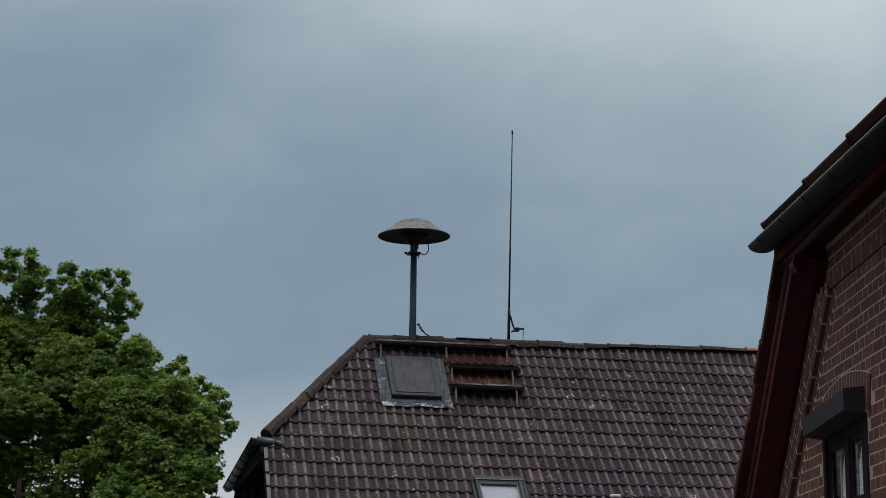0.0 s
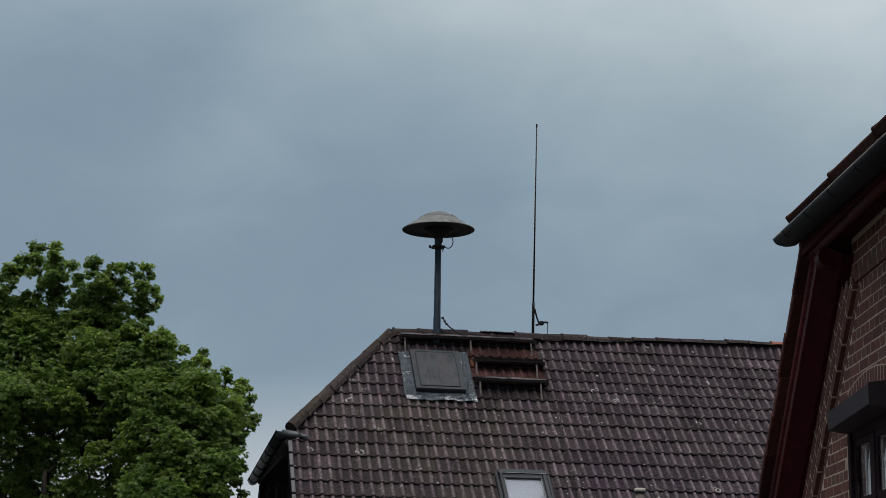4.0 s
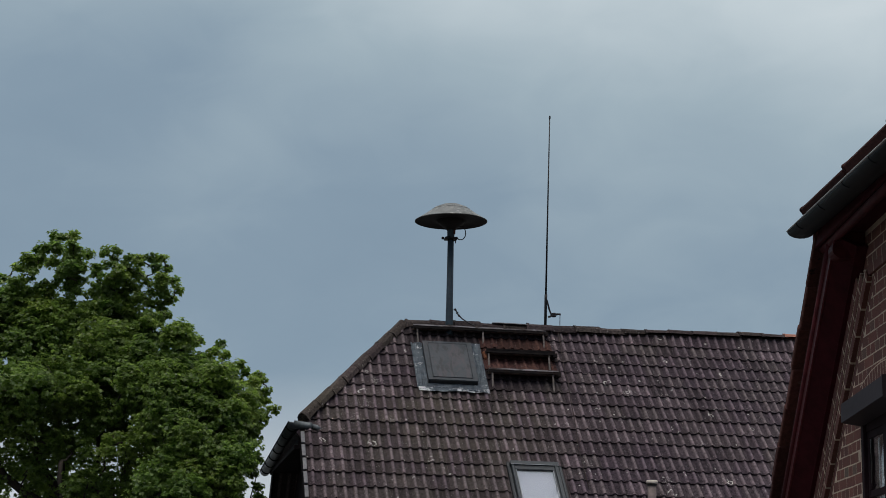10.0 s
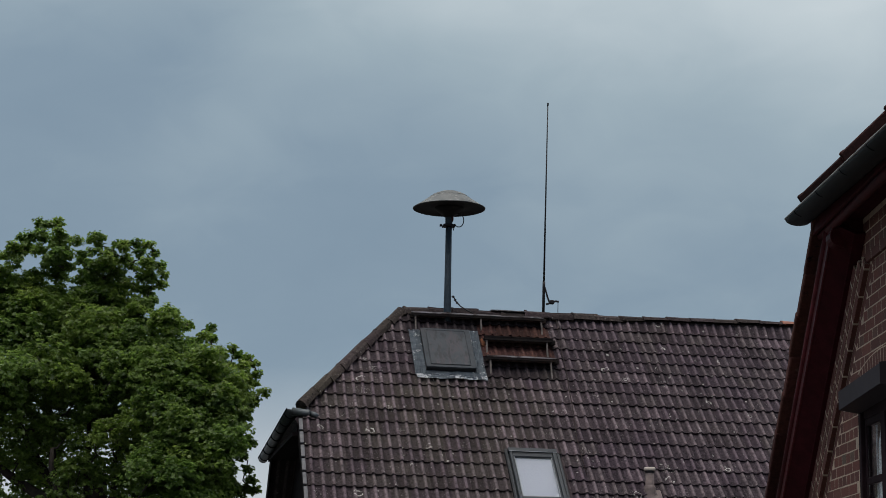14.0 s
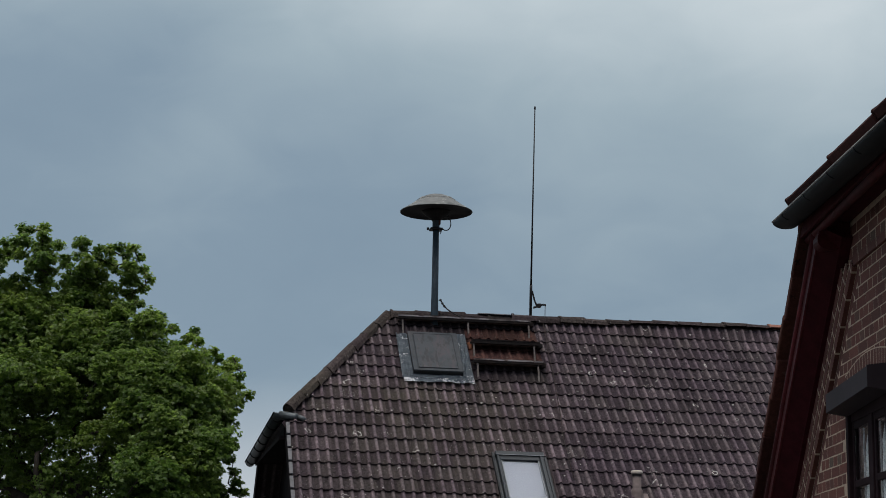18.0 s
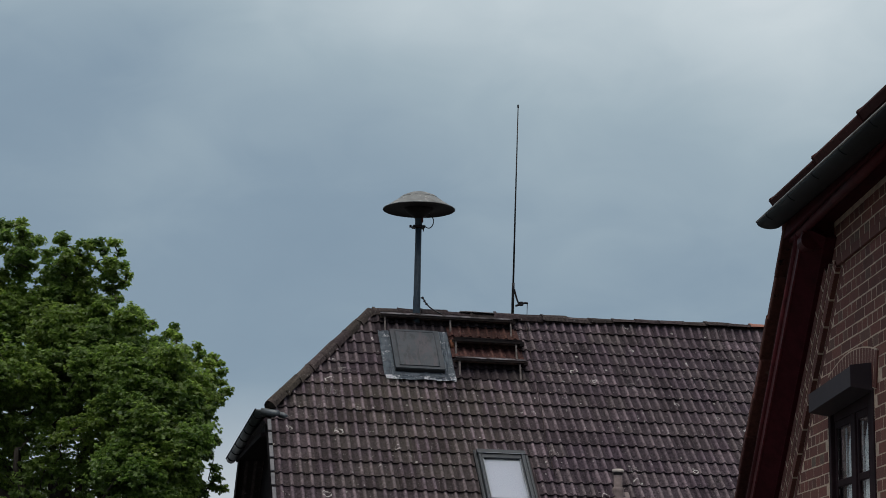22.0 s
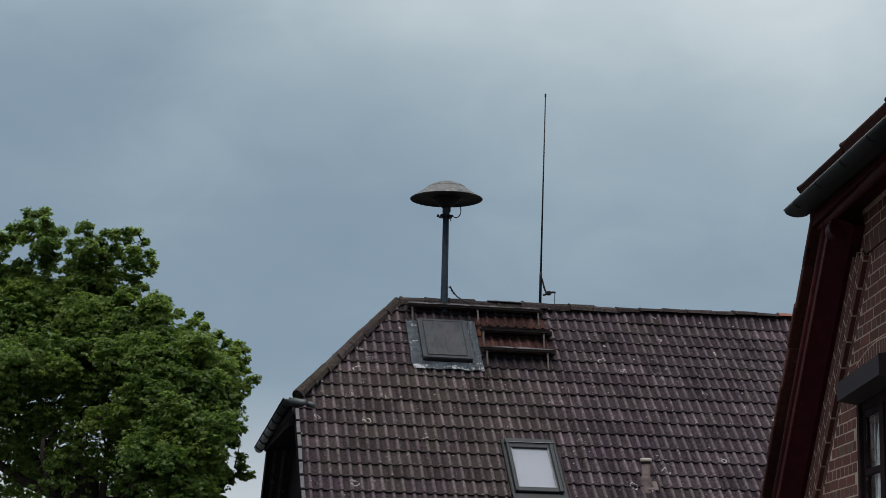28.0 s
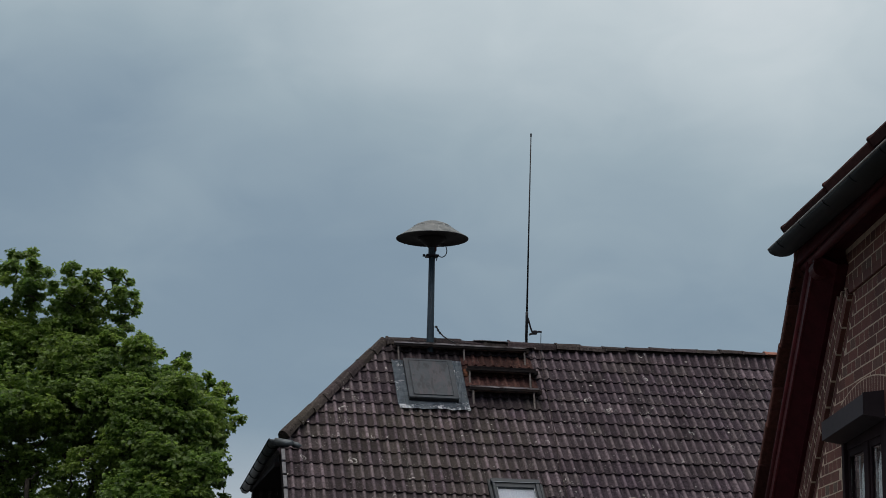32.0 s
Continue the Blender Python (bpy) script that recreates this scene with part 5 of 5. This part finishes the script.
    flank = [
        (1.74, 5.82, 0.12), (1.89, 5.88, 0.1), (2.0, 5.79, 0.08), (2.2, 5.79, 0.08), (2.25, 5.69, 0.06), (2.09, 5.65, 0.13),
        (1.89, 5.62, 0.13), (2.32, 5.55, 0.05), (2.19, 5.47, 0.13), (2.3, 5.38, 0.08), (2.41, 5.26, 0.07), (2.34, 5.17, 0.09),
        (2.18, 5.16, 0.13), (1.98, 5.1, 0.13), (2.2, 5.0, 0.1), (2.13, 4.87, 0.07), (2.09, 4.69, 0.09), (2.19, 4.57, 0.07),
        (2.28, 4.49, 0.05),
    ]
    skirt = [
        (2.11, 4.44, 0.11), (2.19, 4.27, 0.11), (2.27, 4.12, 0.07), (2.33, 3.99, 0.05), (2.28, 3.86, 0.07), (2.42, 3.82, 0.05),
        (2.08, 3.85, 0.12), (2.17, 3.73, 0.09),
    ]
    core = [
        (-1.82, 6.55, 0.46), (-1.23, 6.58, 0.46), (-0.21, 6.73, 0.42), (-0.69, 6.35, 0.49), (-1.25, 5.97, 0.58), (-0.22, 5.98, 0.57),
        (0.38, 5.97, 0.54), (0.98, 5.76, 0.45), (-1.6, 5.26, 0.7), (-0.84, 5.39, 0.61), (-0.0, 5.5, 0.57), (0.78, 5.32, 0.62),
        (1.46, 5.31, 0.5), (1.94, 5.26, 0.34), (-1.19, 4.61, 0.61), (-0.61, 4.74, 0.35), (0.8, 4.64, 0.53), (1.36, 4.55, 0.58),
        (1.9, 4.66, 0.32), (-1.36, 3.84, 0.61), (-0.73, 3.88, 0.43), (1.07, 3.98, 0.56), (1.7, 4.02, 0.51), (2.04, 4.0, 0.22),
    ]
    fringe = [
        (0.09, 4.55, 0.29), (0.08, 3.77, 0.31), (0.56, 4.08, 0.29), (-2.29, 6.09, 0.58), (-2.33, 5.31, 0.75), (-2.3, 4.37, 0.88),
        (-2.93, 5.02, 0.89), (-2.22, 6.66, 0.37), (-2.78, 5.88, 0.62), (-0.62, 3.22, 0.69), (0.55, 3.28, 0.6), (1.46, 3.34, 0.6),
    ]
    lobes = []
    for group, near, far in ((crest, -0.3, 0.3), (knot, -0.25, 0.25), (shoulder, -0.3, 0.2), (rear, 0.0, 0.5), (slope, -0.5, 0.1), (flank, -0.3, 0.3), (skirt, -0.3, 0.2)):
        for x, z, r in group:
            y = rnd.uniform(near, far)
            f = (27 + y) / 27
            lobes.append(((x - 5.19) * f + 5.15, y, 1.7 + (z - 1.74) * f, (0.95 if group is rear else 0.76) * r * f))
    for x, z, r in core + fringe:
        x -= 0.13 if z < 4.4 and x > 1.0 else 0.0
        # the crown swells towards the street down to its middle, and draws in again below
        y = (-0.3 - 0.95 * (6.0 - z) if z > 4.6 else -1.5 + (3.4 if x < 0.7 else -0.35) * (4.6 - z)) + rnd.uniform(-0.3, 0.3) + (0.8 if z < 4.8 and x < 0.0 else 0.0)
        f = (27 + y) / 27
        lobes.append(((x - 5.15) * f + 5.15, y, 1.7 + (z - 1.7) * f, r * 0.95 * f))
        if z > 3.9 or x > 0.9:
            lobes.append((x - rnd.uniform(0.0, 0.25), rnd.uniform(0.2, 1.2), z - 0.15, r * 0.85))
        else:
            lobes.append((x + rnd.uniform(-0.3, 0.3), rnd.uniform(0.9, 1.6), z + rnd.uniform(-0.2, 0.2), r * 0.7))
    # smaller sprays that fill the hollows between the larger lobes
    body = [l for l in lobes if l[1] < -0.4 and (l[2] > 4.7 or l[0] > 0.9)]
    for k in range(60):
        p, q = rnd.sample(body, 2)
        while (Vector(p[:3]) - Vector(q[:3])).length > 1.25:
            p, q = rnd.sample(body, 2)
        f = rnd.uniform(0.35, 0.65)
        v = Vector(p[:3]).lerp(Vector(q[:3]), f) + Vector((rnd.uniform(-0.1, 0.1), rnd.uniform(-0.45, -0.1), rnd.uniform(-0.2, 0.1)))
        lobes.append((v.x, v.y, v.z, rnd.uniform(0.2, 0.36)))
    crest = [l for l in lobes if l[1] >= -0.4 and l[2] > 4.4]
    for k in range(18):
        p, q = rnd.sample(crest, 2)
        while (Vector(p[:3]) - Vector(q[:3])).length > 0.7:
            p, q = rnd.sample(crest, 2)
        v = Vector(p[:3]).lerp(Vector(q[:3]), rnd.uniform(0.35, 0.65)) + Vector((0, rnd.uniform(-0.4, -0.1), rnd.uniform(-0.3, -0.12)))
        lobes.append((v.x, v.y, v.z, rnd.uniform(0.12, 0.2)))
    # a second, shaded layer inside the crown
    for x, z, r in [l for l in core + fringe if l[1] > 4.8 or l[0] > 0.9]:
        lobes.append((x + rnd.uniform(-0.25, 0.1), rnd.uniform(-0.5, 0.5), z - rnd.uniform(0.1, 0.4), 0.9 * r))
    # thin veils low on the far side, which close the view between the limbs
    for x, z, r in [(-2.2, 4.15, 0.5), (-1.95, 3.6, 0.5), (-1.35, 3.35, 0.5), (-2.7, 3.7, 0.6), (-1.5, 4.35, 0.45), (-0.95, 4.5, 0.45), (-0.35, 4.75, 0.4), (0.3, 4.6, 0.4), (0.35, 3.9, 0.45), (-0.5, 4.1, 0.45), (-1.0, 3.7, 0.5), (0.0, 3.4, 0.5)]:
        lobes.append((x, rnd.uniform(1.0, 2.0), z + 0.05, r))
    for x, z, r in [(-1.95, 3.75, 0.45), (-2.1, 3.3, 0.5), (-2.35, 4.0, 0.5), (-1.7, 4.1, 0.4), (-1.5, 3.2, 0.45), (-2.5, 3.3, 0.5), (-2.1, 2.8, 0.5), (-2.9, 3.6, 0.6), (1.75, 3.45, 0.4), (1.9, 3.15, 0.4), (1.7, 2.8, 0.5)]:
        lobes.append((x, rnd.uniform(-0.2, 0.5), z, r))
    # shaded tufts round the fork
    for x, z, r in [(-0.31, 4.32, 0.36), (-0.78, 4.34, 0.34), (-0.02, 3.92, 0.36), (0.32, 4.32, 0.33), (-0.33, 3.65, 0.39), (-1.04, 4.03, 0.39), (0.58, 3.79, 0.34), (0.06, 4.81, 0.26)]:
        lobes.append((x, rnd.uniform(0.3, 1.3), z, r))
        lobes.append((x + rnd.uniform(-0.15, 0.15), rnd.uniform(-1.0, -0.4), z + rnd.uniform(-0.1, 0.1), r * 1.1))
    # main limbs, then a bough from the nearest of them to each lobe
    mains = []
    for ex, ey, ez in ((-2.6, -0.4, 5.2), (-1.9, 0.3, 6.0), (-1.0, -0.3, 5.9), (-0.3, 0.5, 5.2), (0.5, -0.5, 4.9), (1.1, 0.4, 4.3), (1.5, -0.2, 3.6), (-0.6, -1.4, 4.6), (-2.4, -1.0, 3.8), (0.8, -1.2, 3.6)):
        p0, p3 = Vector((0.02, 0, rnd.uniform(2.2, 3.4))), Vector((0.8 * ex, 0.7 * ey, 0.3 + 0.84 * ez))
        pts = []
        bend = Vector((0.2 * ex, 0.2 * ey, -0.1 * (ez - p0.z)))
        for k in range(8):
            f = k / 7
            pts.append(p0.lerp(p3, f) + bend * (4 * f * (1 - f) * 0.5) + Vector((rnd.uniform(-1, 1), rnd.uniform(-1, 1), 0)) * 0.07 * (0 < k < 7))
        part("main_limb", tube(pts, 0.095, 9, 0.03), M_BARK, tree, "", None, True)
        mains += pts[2:]
    made = []
    knees = list(mains)
    for x, y, z, r in sorted(lobes, key=lambda l: (Vector(l[:3]) - Vector((0, 0, 3.0))).length):
        c = Vector((x, y, z))
        root = min(knees, key=lambda p: (p - c).length + 1.5 * max(0.0, p.z - c.z))
        knees.append(c)
        way = c - root
        pts = [root + way * f + Vector((rnd.uniform(-1, 1), rnd.uniform(-1, 1), rnd.uniform(-1, 1))) * min(0.09, 0.14 * way.length) * (0 < f < 1) for f in (0, 0.3, 0.6, 0.85, 1)]
        pts.append(c + Vector((0.4 * r * rnd.uniform(-1, 1), 0, 0.5 * r)))
        part("limb", tube(pts, 0.011 + 0.016 * r, 6, 0.005), M_BARK, tree, "", None, True)
        made.append(part("foliage", leaf_cloud(rng, r, "foliage", 1.0 if r < 0.22 else 0.6 if z < 4.75 and x < 0.9 and y > -0.4 else 0.9 if z < 4.75 and x < 0.9 else 1.9, 1.15 if r < 0.16 else 0.95), None, tree, "", pose(*c)))
    return tree, made


TREE, FOLIAGE = build_tree()


# ---- the bird ----
def build_bird():
    bird = thing("bird", pose(-20, -30, 30), "small dark swift-like bird in flight", "bird")
    part("body", lathe([(0.0, -0.09), (0.012, -0.085), (0.028, -0.03), (0.03, 0.02), (0.018, 0.07), (0.0, 0.09)], 12, pose(0, 0, 0, -90)), M_BIRD, bird, "", None, True)
    part("tail", prism([(-0.012, -0.08), (0.012, -0.08), (0.035, -0.16), (0.0, -0.13), (-0.035, -0.16)], 0.006), M_BIRD, bird, "forked tail")
    wings = []
    for s in (1, -1):
        o = [(0, 0.035), (s * 0.08, 0.045), (s * 0.2, -0.04), (s * 0.11, 0.0), (0, -0.03)]
        wings.append(part("wing", prism(o if s > 0 else o[::-1], 0.007), M_BIRD, bird, "long narrow wing", pose(s * 0.015, 0.01, 0.005)))
    return bird, wings


BIRD, WINGS = build_bird()


# ---- what moves ----
def motions():
    # clouds drift slowly to the left and away
    walk(SKY, [(0, pose(0, 0, 0, 0.85, 0, -1.25)), (16, pose(0, 0, 0, 0, 0, 0)), (32, pose(0, 0, 0, -0.85, 0, 1.25))])
    # the tree leans with the wind; its tufts nod on their limbs
    base = TREE.matrix_world.translation.copy()
    lean = [(0, 1.9), (1, 1.0), (2, 1.1), (3, 1.3), (3.6, 1.8), (5.5, 1.7), (6, 2.6), (7, 2.7), (8, 2.7), (9, 2.4), (10, 2.4), (11, 3.2), (12, 2.9), (13, 2.5), (13.5, 1.8), (14, 1.1), (15, 0.9), (16.5, 0.6), (18, 0.65), (19, 0.5), (20, -0.4), (20.5, 0.0), (21, 0.5), (22, 0.5), (23, 0.35), (24, 1.3), (25, 1.6), (25.7, 1.6), (27.4, 1.4), (28, 0.0), (28.5, 0.4), (29, 0.3), (30, -1.0), (31, -1.05), (32, -0.1)]
    walk(TREE, [(t, Matrix.Translation(base) @ pose(0, 0, 0, 0.3 * math.sin(t), a, 0)) for t, a in lean])
    rnd = random.Random(12)
    for ob in FOLIAGE:
        c = ob.location.copy()
        p1, p2, w1, w2, g = rnd.uniform(0, 6.3), rnd.uniform(0, 6.3), rnd.uniform(1.6, 2.6), rnd.uniform(1.2, 2.2), rnd.uniform(0.6, 1.2)
        rows = []
        t = 0.0
        while t <= 32.01:
            s1, s2 = math.sin(w1 * t + p1), math.sin(w2 * t + p2)
            rows.append((t, pose(c.x + 0.03 * g * s1, c.y, c.z + 0.012 * g * s2, 2.0 * g * s2, 3.0 * g * s1, 1.5 * g * s1)))
            t += 0.8
        walk(ob, rows)
    # the bird crosses in under a second, turns and flies off behind the tree
    track = [
        (0, -76.58, -49.09, 27.78),
        (19.9, -16.58, 10.91, 17.78),
        (21.1, -8.18, 39.16, 14.48),
        (21.2, -7.48, 41.52, 14.20),
        (21.3, -6.91, 43.80, 13.95),
        (21.4, -6.58, 45.97, 13.85),
        (21.5, -7.01, 49.96, 14.31),
        (21.6, -7.98, 54.84, 15.02),
        (21.7, -9.01, 59.77, 15.50),
        (21.8, -10.16, 64.67, 15.97),
        (21.9, -11.48, 69.54, 16.40),
        (22.6, -20.73, 103.66, 19.38),
        (32, -170.73, 253.66, 39.38),
    ]
    rows = []
    for i, (t, x, y, z) in enumerate(track):
        a, b = Vector(track[max(i - 1, 0)][1:]), Vector(track[min(i + 1, len(track) - 1)][1:])
        d = (b - a).normalized()
        bank = {21.1: 10, 21.2: 35, 21.3: 50, 21.4: 60, 21.5: 62, 21.6: 30, 21.7: 10}.get(t, 0)
        side = d.cross(Vector((0, 0, 1))).normalized()
        m = Matrix((side, d, side.cross(d))).transposed().to_4x4()
        rows.append((t, Matrix.Translation((x, y, z)) @ m @ pose(0, 0, 0, 0, -bank, 0)))
    walk(BIRD, rows)
    for s, wing in zip((1, -1), WINGS):
        beat = [(0, 0), (20.9, 0)] + [(round(21.0 + 0.1 * i, 1), 35 if i % 2 else -25) for i in range(10)] + [(22.2, 0), (32, 0)]
        walk(wing, [(t, pose(s * 0.015, 0.01, 0.005, 0, -s * a, 0)) for t, a in beat])


motions()
